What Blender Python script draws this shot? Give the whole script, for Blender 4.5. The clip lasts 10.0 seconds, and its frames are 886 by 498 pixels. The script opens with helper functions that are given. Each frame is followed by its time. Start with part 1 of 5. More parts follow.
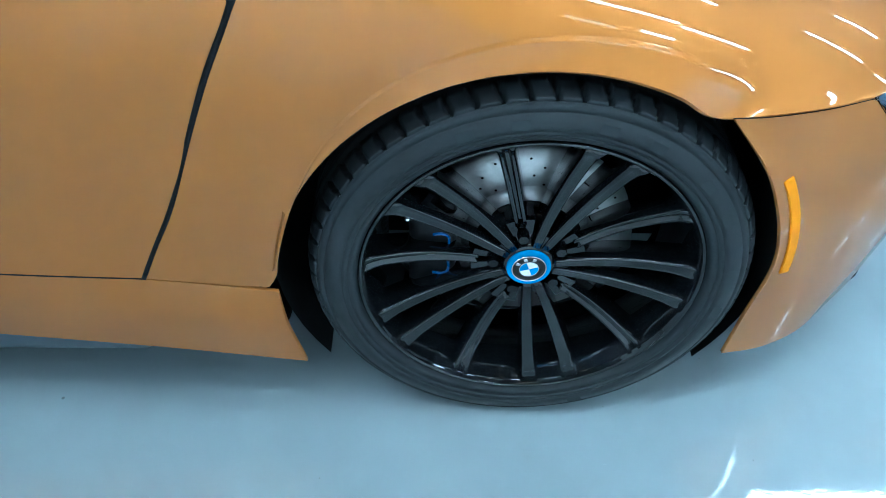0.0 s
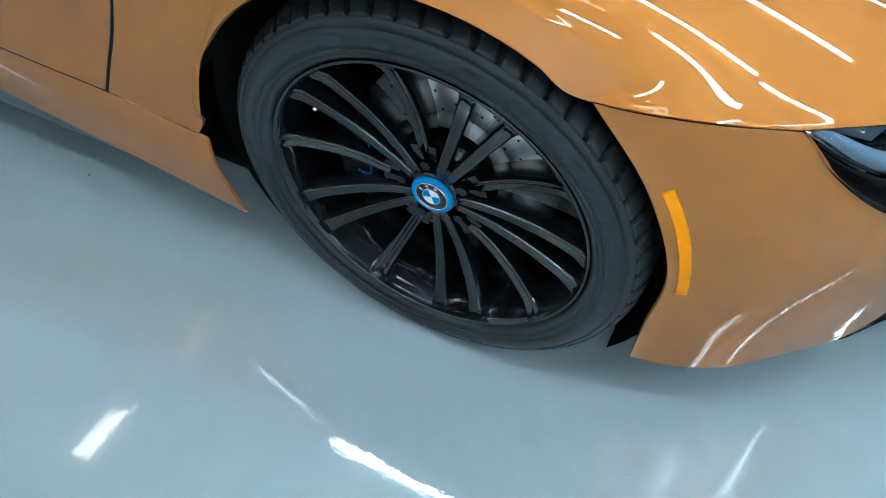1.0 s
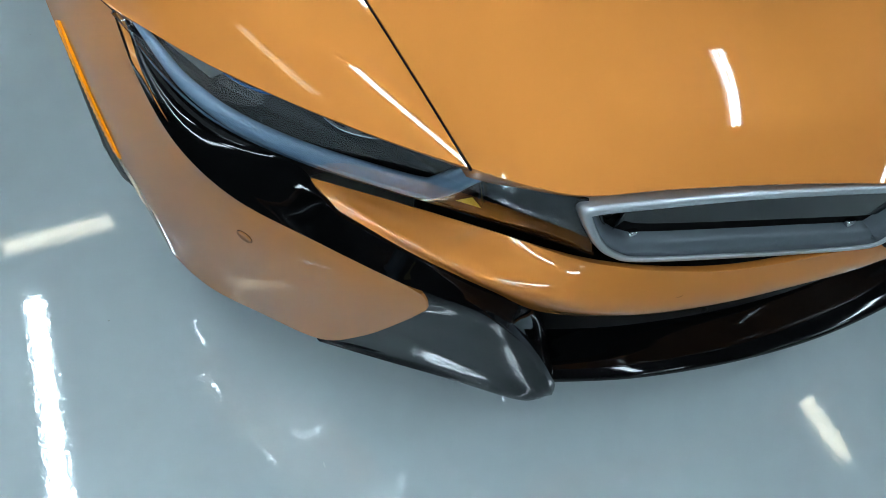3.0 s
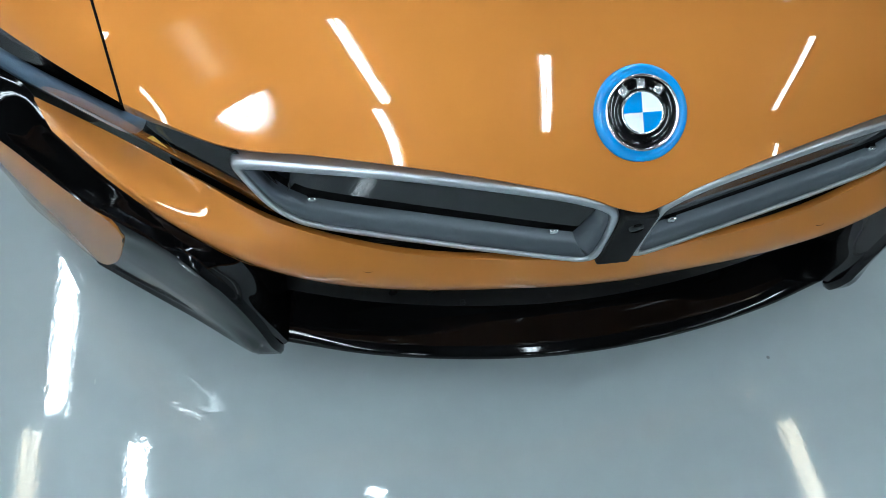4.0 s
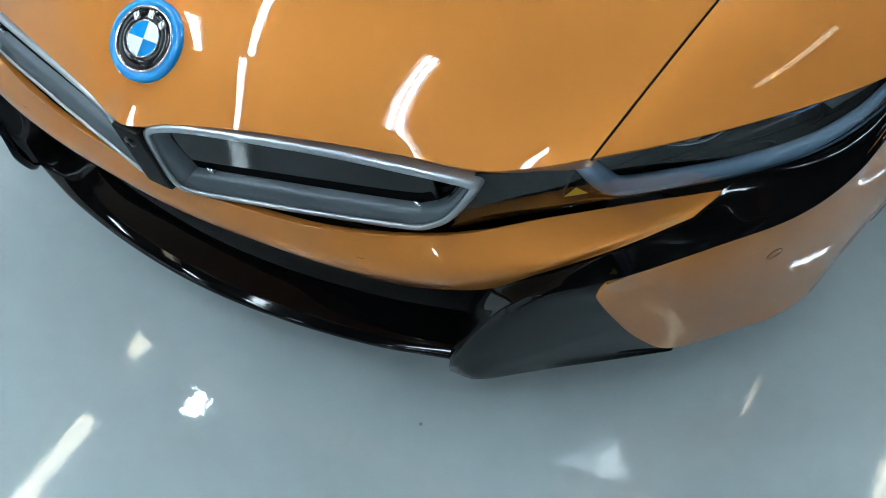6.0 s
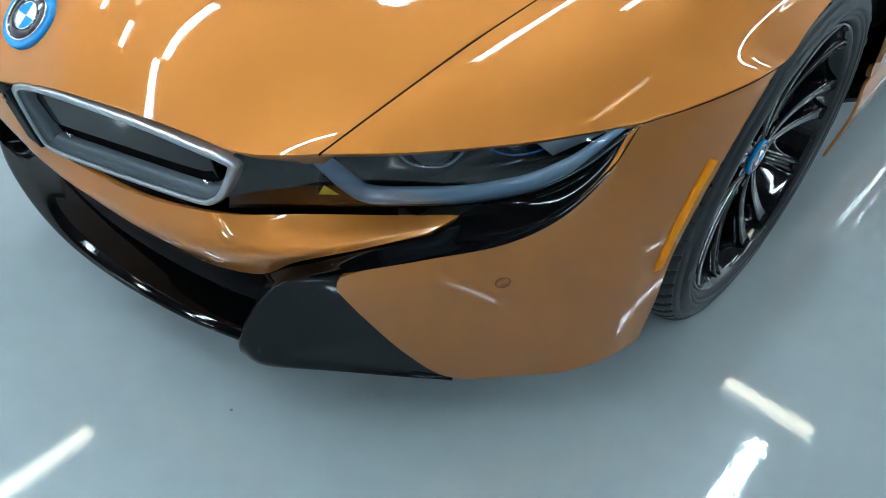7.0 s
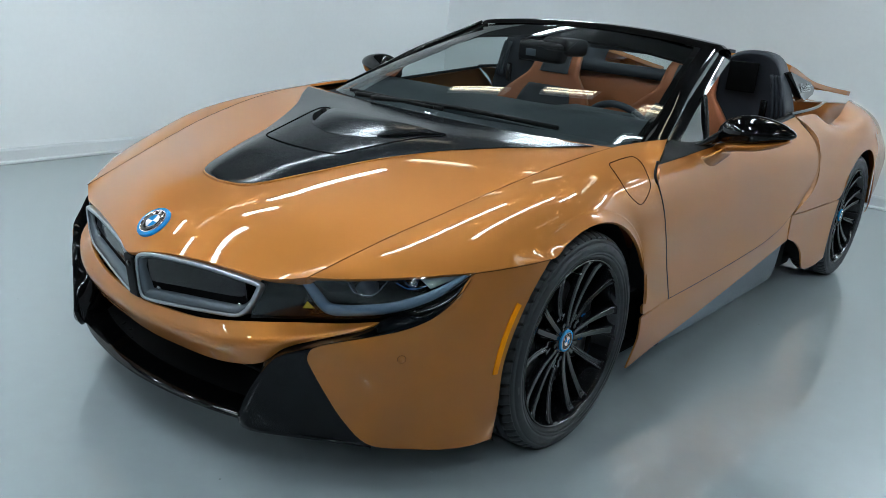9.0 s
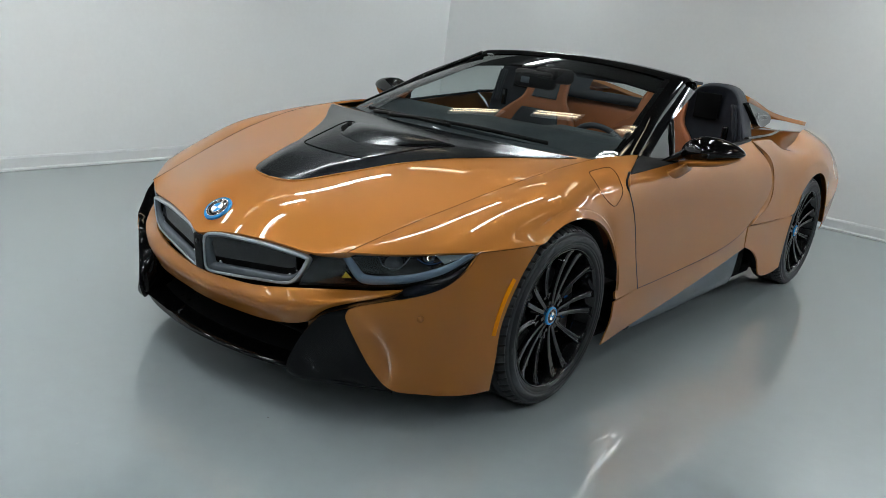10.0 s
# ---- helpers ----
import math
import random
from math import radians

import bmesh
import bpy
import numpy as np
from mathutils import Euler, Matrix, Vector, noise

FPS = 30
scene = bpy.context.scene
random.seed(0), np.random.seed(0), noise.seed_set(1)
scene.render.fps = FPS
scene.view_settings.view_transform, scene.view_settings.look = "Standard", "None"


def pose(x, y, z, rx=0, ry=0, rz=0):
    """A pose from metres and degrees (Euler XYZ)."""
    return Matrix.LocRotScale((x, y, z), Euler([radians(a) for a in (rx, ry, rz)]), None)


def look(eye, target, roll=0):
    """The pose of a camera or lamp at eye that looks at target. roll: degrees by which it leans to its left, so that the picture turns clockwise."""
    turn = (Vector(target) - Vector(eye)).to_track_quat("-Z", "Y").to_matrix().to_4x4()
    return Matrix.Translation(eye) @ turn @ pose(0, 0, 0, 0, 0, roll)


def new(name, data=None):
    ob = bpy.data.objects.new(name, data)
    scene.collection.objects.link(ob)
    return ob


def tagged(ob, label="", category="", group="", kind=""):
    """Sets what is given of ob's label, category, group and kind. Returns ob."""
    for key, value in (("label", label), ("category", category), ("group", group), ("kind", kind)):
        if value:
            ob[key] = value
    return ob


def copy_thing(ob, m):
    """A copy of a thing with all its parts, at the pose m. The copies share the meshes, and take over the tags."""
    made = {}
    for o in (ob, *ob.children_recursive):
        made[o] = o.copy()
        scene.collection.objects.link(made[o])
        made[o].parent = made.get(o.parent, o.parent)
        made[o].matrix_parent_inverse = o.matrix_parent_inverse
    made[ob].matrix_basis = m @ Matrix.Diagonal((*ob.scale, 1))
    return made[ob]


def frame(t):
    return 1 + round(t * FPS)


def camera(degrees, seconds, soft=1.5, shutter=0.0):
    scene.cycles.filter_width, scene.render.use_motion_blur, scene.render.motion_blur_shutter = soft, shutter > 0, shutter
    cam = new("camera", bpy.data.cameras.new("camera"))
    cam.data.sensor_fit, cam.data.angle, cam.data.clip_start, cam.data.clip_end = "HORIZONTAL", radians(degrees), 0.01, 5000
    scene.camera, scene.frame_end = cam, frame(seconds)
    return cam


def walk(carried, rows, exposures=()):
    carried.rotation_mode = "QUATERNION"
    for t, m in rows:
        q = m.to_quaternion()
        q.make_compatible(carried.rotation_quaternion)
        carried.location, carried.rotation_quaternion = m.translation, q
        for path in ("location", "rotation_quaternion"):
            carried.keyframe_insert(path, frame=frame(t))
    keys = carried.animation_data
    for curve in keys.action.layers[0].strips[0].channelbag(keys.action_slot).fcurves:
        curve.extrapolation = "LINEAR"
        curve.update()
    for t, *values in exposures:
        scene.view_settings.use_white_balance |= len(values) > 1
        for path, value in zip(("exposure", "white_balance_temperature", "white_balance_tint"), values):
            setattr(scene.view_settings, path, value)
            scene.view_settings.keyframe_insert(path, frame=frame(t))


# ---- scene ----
from mathutils.bvhtree import BVHTree

# ---- camera ----
cam = camera(57.10, 10.0, soft=0.75)
PATH = [
    (0.0, (-1.774, 0.158, 1.231), (-1.052, 0.139, 0.540), 1.82),
    (0.5, (-1.702, -0.115, 1.252), (-1.069, 0.008, 0.488), 1.84),
    (1.0, (-1.599, -0.388, 1.260), (-1.055, -0.108, 0.470), -0.33),
    (1.5, (-1.494, -0.661, 1.251), (-1.015, -0.289, 0.456), 1.84),
    (2.0, (-1.267, -0.853, 1.242), (-0.870, -0.428, 0.429), 5.64),
    (2.5, (-1.054, -1.086, 1.243), (-0.754, -0.602, 0.421), 7.12),
    (3.0, (-0.812, -1.206, 1.231), (-0.552, -0.707, 0.405), 6.95),
    (3.2, (-0.711, -1.238, 1.241), (-0.474, -0.719, 0.419), 6.52),
    (4.3, (-0.198, -1.408, 1.276), (-0.109, -0.874, 0.436), 5.53),
    (4.5, (-0.096, -1.397, 1.290), (-0.041, -0.859, 0.449), 5.07),
    (5.0, (0.175, -1.412, 1.288), (0.106, -0.861, 0.457), 1.69),
    (5.5, (0.439, -1.397, 1.264), (0.245, -0.859, 0.443), -0.93),
    (7.0, (1.211, -1.266, 1.259), (0.753, -0.728, 0.551), 1.59),
    (7.5, (1.438, -1.259, 1.276), (0.891, -0.673, 0.678), 1.68),
    (8.0, (1.661, -1.458, 1.266), (1.058, -0.813, 0.796), 0.54),
    (8.5, (1.802, -1.769, 1.284), (1.192, -1.057, 0.938), 2.82),
    (9.0, (1.995, -2.018, 1.287), (1.396, -1.273, 0.993), 5.43),
    (9.5, (2.137, -2.250, 1.296), (1.542, -1.494, 1.020), 6.82),
    (10.0, (2.282, -2.484, 1.309), (1.689, -1.724, 1.046), 6.99),
]
EXPOSURES = [(0.0, 1.48, 4600, -10), (0.5, 1.22, 4950, -6), (1.0, 1.18, 5250, -3), (2.0, 1.02, 5650, 0), (3.0, 0.92, 5550, -1), (4.5, 0.96, 5800, 1), (5.5, 0.98, 5700, -1), (7.0, 1.12, 5550, -2), (7.5, 1.15, 5450, -3), (8.0, 1.08, 5100, -4), (9.0, 0.66, 5800, 2), (10.0, 0.49, 6400, 6)]
walk(cam, [(t, look(eye, target, roll)) for t, eye, target, roll in PATH], EXPOSURES)

# ---- light ----
world = bpy.data.worlds.new("room_air")
scene.world = world
world.use_nodes = True
world.node_tree.nodes["Background"].inputs[0].default_value = (0.75, 0.85, 1.0, 1)
world.node_tree.nodes["Background"].inputs[1].default_value = 0.15


# ---- materials ----
def rgb(r, g, b):
    return (r, g, b, 1.0)


def material(name, colour, rough=0.5, metal=0.0, coat=0.0, coat_rough=0.03, vary=0.06, grain=60.0, big=2.5,
             bump=0.0, bump_scale=400.0, rough_vary=0.06, ior=1.5, transmission=0.0, emission=None, strength=0.0, spec=0.5):
    """A Principled surface whose colour and gloss vary at two scales."""
    m = bpy.data.materials.new(name)
    m.use_nodes = True
    nodes, links = m.node_tree.nodes, m.node_tree.links
    b = nodes["Principled BSDF"]
    b.inputs["Base Color"].default_value = rgb(*colour)
    b.inputs["Roughness"].default_value = rough
    b.inputs["Metallic"].default_value = metal
    b.inputs["Coat Weight"].default_value = coat
    b.inputs["Coat Roughness"].default_value = coat_rough
    b.inputs["IOR"].default_value = ior
    b.inputs["Specular IOR Level"].default_value = spec
    b.inputs["Transmission Weight"].default_value = transmission
    if emission:
        b.inputs["Emission Color"].default_value = rgb(*emission)
        b.inputs["Emission Strength"].default_value = strength
    where = nodes.new("ShaderNodeTexCoord")
    if vary or rough_vary:
        fine, broad = nodes.new("ShaderNodeTexNoise"), nodes.new("ShaderNodeTexNoise")
        fine.inputs["Scale"].default_value, broad.inputs["Scale"].default_value = grain, big
        fine.inputs["Detail"].default_value = broad.inputs["Detail"].default_value = 3
        both = nodes.new("ShaderNodeMath")
        both.operation = "ADD"
        for n in (fine, broad):
            links.new(where.outputs["Object"], n.inputs["Vector"])
        links.new(fine.outputs["Fac"], both.inputs[0])
        links.new(broad.outputs["Fac"], both.inputs[1])
        for key, low, high in (("value", 1 - vary, 1 + vary), ("rough", max(0.0, rough - rough_vary), min(1.0, rough + rough_vary))):
            ramp = nodes.new("ShaderNodeMapRange")
            ramp.inputs["From Min"].default_value, ramp.inputs["From Max"].default_value = 0.6, 1.4
            ramp.inputs["To Min"].default_value, ramp.inputs["To Max"].default_value = low, high
            links.new(both.outputs[0], ramp.inputs["Value"])
            if key == "rough":
                links.new(ramp.outputs[0], b.inputs["Roughness"])
            else:
                hsv = nodes.new("ShaderNodeHueSaturation")
                hsv.inputs["Color"].default_value = rgb(*colour)
                links.new(ramp.outputs[0], hsv.inputs["Value"])
                links.new(hsv.outputs[0], b.inputs["Base Color"])
    if bump:
        tex, bm_ = nodes.new("ShaderNodeTexNoise"), nodes.new("ShaderNodeBump")
        tex.inputs["Scale"].default_value = bump_scale
        tex.inputs["Detail"].default_value = 2
        links.new(where.outputs["Object"], tex.inputs["Vector"])
        bm_.inputs["Strength"].default_value = bump
        bm_.inputs["Distance"].default_value = 0.002
        links.new(tex.outputs["Fac"], bm_.inputs["Height"])
        links.new(bm_.outputs[0], b.inputs["Normal"])
    return m


PAINT = material("copper_paint", (0.40, 0.148, 0.024), 0.52, 0.50, spec=0.12, coat=0.8, coat_rough=0.006, vary=0.05, grain=900, big=1.5, rough_vary=0.03)
GLOSS = material("gloss_black", (0.002, 0.002, 0.002), 0.03, vary=0.1, rough_vary=0.01)
SATIN = material("satin_black", (0.003, 0.0034, 0.004), 0.09, spec=0.4, vary=0.04, grain=20, rough_vary=0.01)
INLAY_BLACK = material("satin_inlay_black", (0.0075, 0.009, 0.011), 0.18, spec=0.36, vary=0.03, grain=20, rough_vary=0.0)
FIN_BLACK = material("fin_black", (0.0030, 0.0034, 0.0040), 0.06, spec=0.20, vary=0.04, grain=20, rough_vary=0.0)
LIP_BLACK = material("lip_black", (0.0015, 0.0015, 0.0016), 0.05, spec=0.2, vary=0.05, grain=20, rough_vary=0.02)
SHUTTER = material("shutter_black", (0.004, 0.0045, 0.005), 0.06, spec=0.45, vary=0.06, grain=30, rough_vary=0.03)
MATT = material("matt_black_plastic", (0.005, 0.005, 0.005), 0.6, spec=0.15, vary=0.15, bump=0.15, bump_scale=900)
INTAKE = material("intake_black", (0.0025, 0.0025, 0.0026), 0.32, spec=0.12, vary=0.1)
# near-black for recesses, their shade put into the colour; also print and linings
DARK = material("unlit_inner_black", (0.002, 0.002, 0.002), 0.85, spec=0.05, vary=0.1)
SILVER = material("satin_silver", (0.40, 0.42, 0.44), 0.36, 0.90, vary=0.04, grain=300, rough_vary=0.04)
BEVEL = material("grey_bevel", (0.085, 0.098, 0.112), 0.38, 0.5, vary=0.05, grain=300)
GREY = material("grey_sill_plastic", (0.07, 0.085, 0.10), 0.45, vary=0.08)
RUBBER = material("tyre_rubber", (0.014, 0.0162, 0.0185), 0.48, spec=0.38, vary=0.18, grain=120, big=9, bump=0.12, bump_scale=900)
RUBBER_MARK = material("tyre_lettering", (0.019, 0.0215, 0.024), 0.46, spec=0.38, vary=0.1)
RIM = material("gloss_black_alloy", (0.004, 0.0046, 0.0055), 0.05, spec=0.65, vary=0.1, rough_vary=0.01)
CALIPER = material("caliper_black", (0.003, 0.003, 0.0035), 0.35, spec=0.3, vary=0.1)
STEEL = material("brushed_disc_steel", (0.58, 0.57, 0.56), 0.40, 0.80, vary=0.12, grain=180, big=12)
BLUE = material("accent_blue", (0.010, 0.09, 0.30), 0.25, coat=0.6, vary=0.04)
BADGE_BLUE = material("badge_blue", (0.010, 0.19, 0.48), 0.2, coat=0.3, vary=0.03)
WHITE = material("badge_white", (0.75, 0.77, 0.78), 0.2, coat=0.6, vary=0.03)
CHROME = material("chrome", (0.75, 0.76, 0.77), 0.12, 1.0, vary=0.02)
AMBER = material("amber_marker", (0.82, 0.27, 0.0), 0.3, spec=0.06, vary=0.06, bump=0.3, bump_scale=500)
YELLOW = material("yellow_sticker", (0.7, 0.5, 0.02), 0.5)
LEATHER = material("tan_leather", (0.29, 0.088, 0.028), 0.5, spec=0.3, vary=0.12, grain=80, bump=0.25, bump_scale=350)
CLOTH = material("black_leather", (0.027, 0.030, 0.037), 0.5, spec=0.25, vary=0.12, bump=0.25, bump_scale=350)
DASH = material("dark_dashboard", (0.026, 0.032, 0.036), 0.5, spec=0.2, vary=0.1, bump=0.3, bump_scale=500)
LAMP_BAND = material("light_guide", (0.19, 0.26, 0.34), 0.30, coat=0.5, vary=0.08, grain=500)
LAMP_GREY = material("lamp_bezel", (0.09, 0.10, 0.115), 0.3, 0.5, vary=0.1)
WALL = material("white_wall_paint", (0.86, 0.865, 0.86), 0.6, vary=0.02, grain=30, big=0.8, bump=0.15, bump_scale=60)
CEIL = material("dark_grey_ceiling_paint", (0.05, 0.052, 0.055), 0.8, vary=0.08, grain=20, big=1.2)
GREY_WALL = material("unseen_grey_wall", (0.22, 0.225, 0.23), 0.7, vary=0.04, grain=20, big=0.8)
TRIM = material("white_trim_paint", (0.74, 0.75, 0.75), 0.4, vary=0.03)
TUBE = material("light_tube", (1, 1, 1), 0.5, vary=0, rough_vary=0, emission=(0.93, 0.97, 1.0), strength=34.0)
WARM_TUBE = material("warm_light_tube", (1, 1, 1), 0.5, vary=0, rough_vary=0, emission=(1.0, 0.80, 0.55), strength=5.0)


def clear_sheet(name, tint, gloss):
    """Thin glass: what lies behind shows through, and the face mirrors the room."""
    m = bpy.data.materials.new(name)
    m.use_nodes = True
    nodes, links = m.node_tree.nodes, m.node_tree.links
    nodes.remove(nodes["Principled BSDF"])
    see, mirror, mix, fres = (nodes.new(k) for k in ("ShaderNodeBsdfTransparent", "ShaderNodeBsdfGlossy", "ShaderNodeMixShader", "ShaderNodeFresnel"))
    see.inputs[0].default_value = rgb(*tint)
    mirror.inputs["Roughness"].default_value = gloss
    fres.inputs["IOR"].default_value = 1.7
    links.new(fres.outputs[0], mix.inputs[0])
    links.new(see.outputs[0], mix.inputs[1])
    links.new(mirror.outputs[0], mix.inputs[2])
    links.new(mix.outputs[0], nodes["Material Output"].inputs[0])
    return m


SCREEN = clear_sheet("windscreen_glass", (0.78, 0.87, 0.86), 0.004)
LENS = clear_sheet("headlight_lens", (0.86, 0.91, 0.97), 0.004)
SMOKE = clear_sheet("smoked_glass", (0.25, 0.28, 0.30), 0.02)


def floor_material():
    m = material("grey_epoxy_floor", (0.32, 0.358, 0.367), 0.42, coat=1.0, coat_rough=0.004, vary=0.04, grain=14, big=0.7, rough_vary=0.05)
    nodes, links = m.node_tree.nodes, m.node_tree.links
    b = nodes["Principled BSDF"]
    b.inputs["Specular IOR Level"].default_value = 0.15
    b.inputs["Coat IOR"].default_value = 1.72
    where = nodes.new("ShaderNodeTexCoord")
    peel, broad, add, bmp = (nodes.new(k) for k in ("ShaderNodeTexNoise", "ShaderNodeTexNoise", "ShaderNodeMath", "ShaderNodeBump"))
    peel.inputs["Scale"].default_value, broad.inputs["Scale"].default_value = 110, 9
    peel.inputs["Detail"].default_value = 1.5
    links.new(where.outputs["Object"], peel.inputs["Vector"])
    links.new(where.outputs["Object"], broad.inputs["Vector"])
    add.operation = "MULTIPLY_ADD"
    add.inputs[1].default_value = 1.5
    links.new(broad.outputs["Fac"], add.inputs[0])
    links.new(peel.outputs["Fac"], add.inputs[2])
    bmp.inputs["Strength"].default_value, bmp.inputs["Distance"].default_value = 0.07, 0.0009
    links.new(add.outputs[0], bmp.inputs["Height"])
    links.new(bmp.outputs[0], b.inputs["Normal"])
    links.new(bmp.outputs[0], b.inputs["Coat Normal"])
    # sparse dust specks and short scuffs
    old = b.inputs["Base Color"].links[0].from_socket
    for scale, stretch, low, high, tone, much in ((5.0, (1, 1, 1), 0.010, 0.020, (0.10, 0.10, 0.10), 0.7), (9.0, (1, 1.6, 1), 0.010, 0.022, (0.16, 0.16, 0.15), 0.6), (2.6, (1, 4, 1), 0.010, 0.024, (0.50, 0.53, 0.53), 0.30), (3.1, (3.5, 1, 1), 0.010, 0.022, (0.52, 0.55, 0.55), 0.30)):
        turn, cell, edge, mix = (nodes.new(k) for k in ("ShaderNodeMapping", "ShaderNodeTexVoronoi", "ShaderNodeMapRange", "ShaderNodeMix"))
        turn.inputs["Scale"].default_value = stretch
        turn.inputs["Rotation"].default_value = (0, 0, 0.7)
        cell.inputs["Scale"].default_value = scale
        links.new(where.outputs["Object"], turn.inputs["Vector"])
        links.new(turn.outputs[0], cell.inputs["Vector"])
        edge.inputs["From Min"].default_value, edge.inputs["From Max"].default_value = low, high
        edge.inputs["To Min"].default_value, edge.inputs["To Max"].default_value = much, 0.0
        links.new(cell.outputs["Distance"], edge.inputs["Value"])
        mix.data_type = "RGBA"
        links.new(edge.outputs[0], mix.inputs[0])
        links.new(old, mix.inputs[6])
        mix.inputs[7].default_value = rgb(*tone)
        old = mix.outputs[2]
    links.new(old, b.inputs["Base Color"])
    return m


FLOOR = floor_material()


# ---- building tools ----
def mesh_of(name, verts, faces, mat, smooth=True):
    me = bpy.data.meshes.new(name)
    me.from_pydata([tuple(v) for v in verts], [], [tuple(f) for f in faces])
    me.materials.append(mat)
    me.polygons.foreach_set("use_smooth", [smooth] * len(me.polygons))
    me.update()
    return me


def put(name, me, parent=None, label="", m=None):
    ob = new(name, me)
    if parent:
        ob.parent = parent
    if m is not None:
        ob.matrix_local = m
    if label:
        tagged(ob, label)
    return ob


def part(name, bm, mat, parent, label="", smooth=True, m=None):
    """Links a bmesh as one mesh object under a thing or a part."""
    me = bpy.data.meshes.new(name)
    bm.to_mesh(me)
    bm.free()
    me.materials.append(mat)
    me.polygons.foreach_set("use_smooth", [smooth] * len(me.polygons))
    return put(name, me, parent, label, m)


def spline(points, n, closed=False):
    """n points at even distances on a smooth curve through the points."""
    p = np.array(points, float)
    q = np.vstack([p[-1], p, p[0], p[1]]) if closed else np.vstack([2 * p[0] - p[1], p, 2 * p[-1] - p[-2]])
    spans = len(p) if closed else len(p) - 1
    fine = []
    for i in range(spans):
        a, b, c, d = q[i:i + 4]
        for t in np.linspace(0, 1, 24, endpoint=False):
            fine.append(0.5 * (2 * b + (c - a) * t + (2 * a - 5 * b + 4 * c - d) * t * t + (3 * b - a - 3 * c + d) * t ** 3))
    fine.append(p[0] if closed else p[-1])
    fine = np.array(fine)
    s = np.r_[0, np.cumsum(np.linalg.norm(np.diff(fine, axis=0), axis=1))]
    u = np.linspace(0, s[-1], n, endpoint=not closed)
    return np.stack([np.interp(u, s, fine[:, k]) for k in range(p.shape[1])], 1)


def loft(rows, n, m):
    """An (m, n, 3) grid through the rows, each a curve given by a few points."""
    lines = np.array([spline(r, n) if len(r) != n else np.array(r, float) for r in rows])
    q = np.concatenate([[2 * lines[0] - lines[1]], lines, [2 * lines[-1] - lines[-2]]])
    out = []
    for u in np.linspace(0, len(rows) - 1, m):
        i = min(int(u), len(rows) - 2)
        t = u - i
        a, b, c, d = q[i:i + 4]
        out.append(0.5 * (2 * b + (c - a) * t + (2 * a - 5 * b + 4 * c - d) * t * t + (3 * b - a - 3 * c + d) * t ** 3))
    return np.array(out)


def fair(g, reach, push=None):
    """Draws a sheet tight between its fixed borders: ripples shorter than about six times reach fade.
    push: a vector by which the middle is blown out, evenly, like a pressed plate."""
    m, k = g.shape[:2]
    hu = np.linalg.norm(np.diff(g, axis=0), axis=2).mean()
    hv = np.linalg.norm(np.diff(g, axis=1), axis=2).mean()
    def bends(n, h):
        one = np.diff(np.eye(n), axis=0) / h
        two = np.diff(np.eye(n), 2, axis=0) / h ** 2
        return one.T @ one, two.T @ two
    u1, u2 = bends(m, hu)
    v1, v2 = bends(k, hv)
    a = np.kron(u2, np.eye(k)) + 2 * np.kron(u1, v1) + np.kron(np.eye(m), v2)
    w = np.ones((m, k)) / np.broadcast_to(reach, (m, k)) ** 4
    w[0] = w[-1] = w[:, 0] = w[:, -1] = 1e6 / np.min(reach) ** 4
    w = w.reshape(-1)
    a[np.arange(m * k), np.arange(m * k)] += w
    right = np.concatenate([w[:, None] * g.reshape(-1, 3), np.ones((m * k, 1))], 1)
    done = np.linalg.solve(a, right)
    out = done[:, :3]
    if push:
        out = out + (done[:, 3:] / done[:, 3].max()) * np.array(push)
    return out.reshape(m, k, 3)


def finer(g):
    """Halves the mesh width of a grid along smooth curves."""
    for axis in (0, 1):
        q = np.moveaxis(g, axis, 0)
        e = np.concatenate([[2 * q[0] - q[1]], q, [2 * q[-1] - q[-2]]])
        mid = (9 * (e[1:-2] + e[2:-1]) - e[:-3] - e[3:]) / 16
        out = np.zeros((2 * len(q) - 1,) + q.shape[1:])
        out[::2], out[1::2] = q, mid
        g = np.moveaxis(out, 0, axis)
    return g


def normals(g):
    du, dv = np.gradient(g, axis=1), np.gradient(g, axis=0)
    n = np.cross(du, dv)
    return n / (np.linalg.norm(n, axis=2, keepdims=True) + 1e-12)


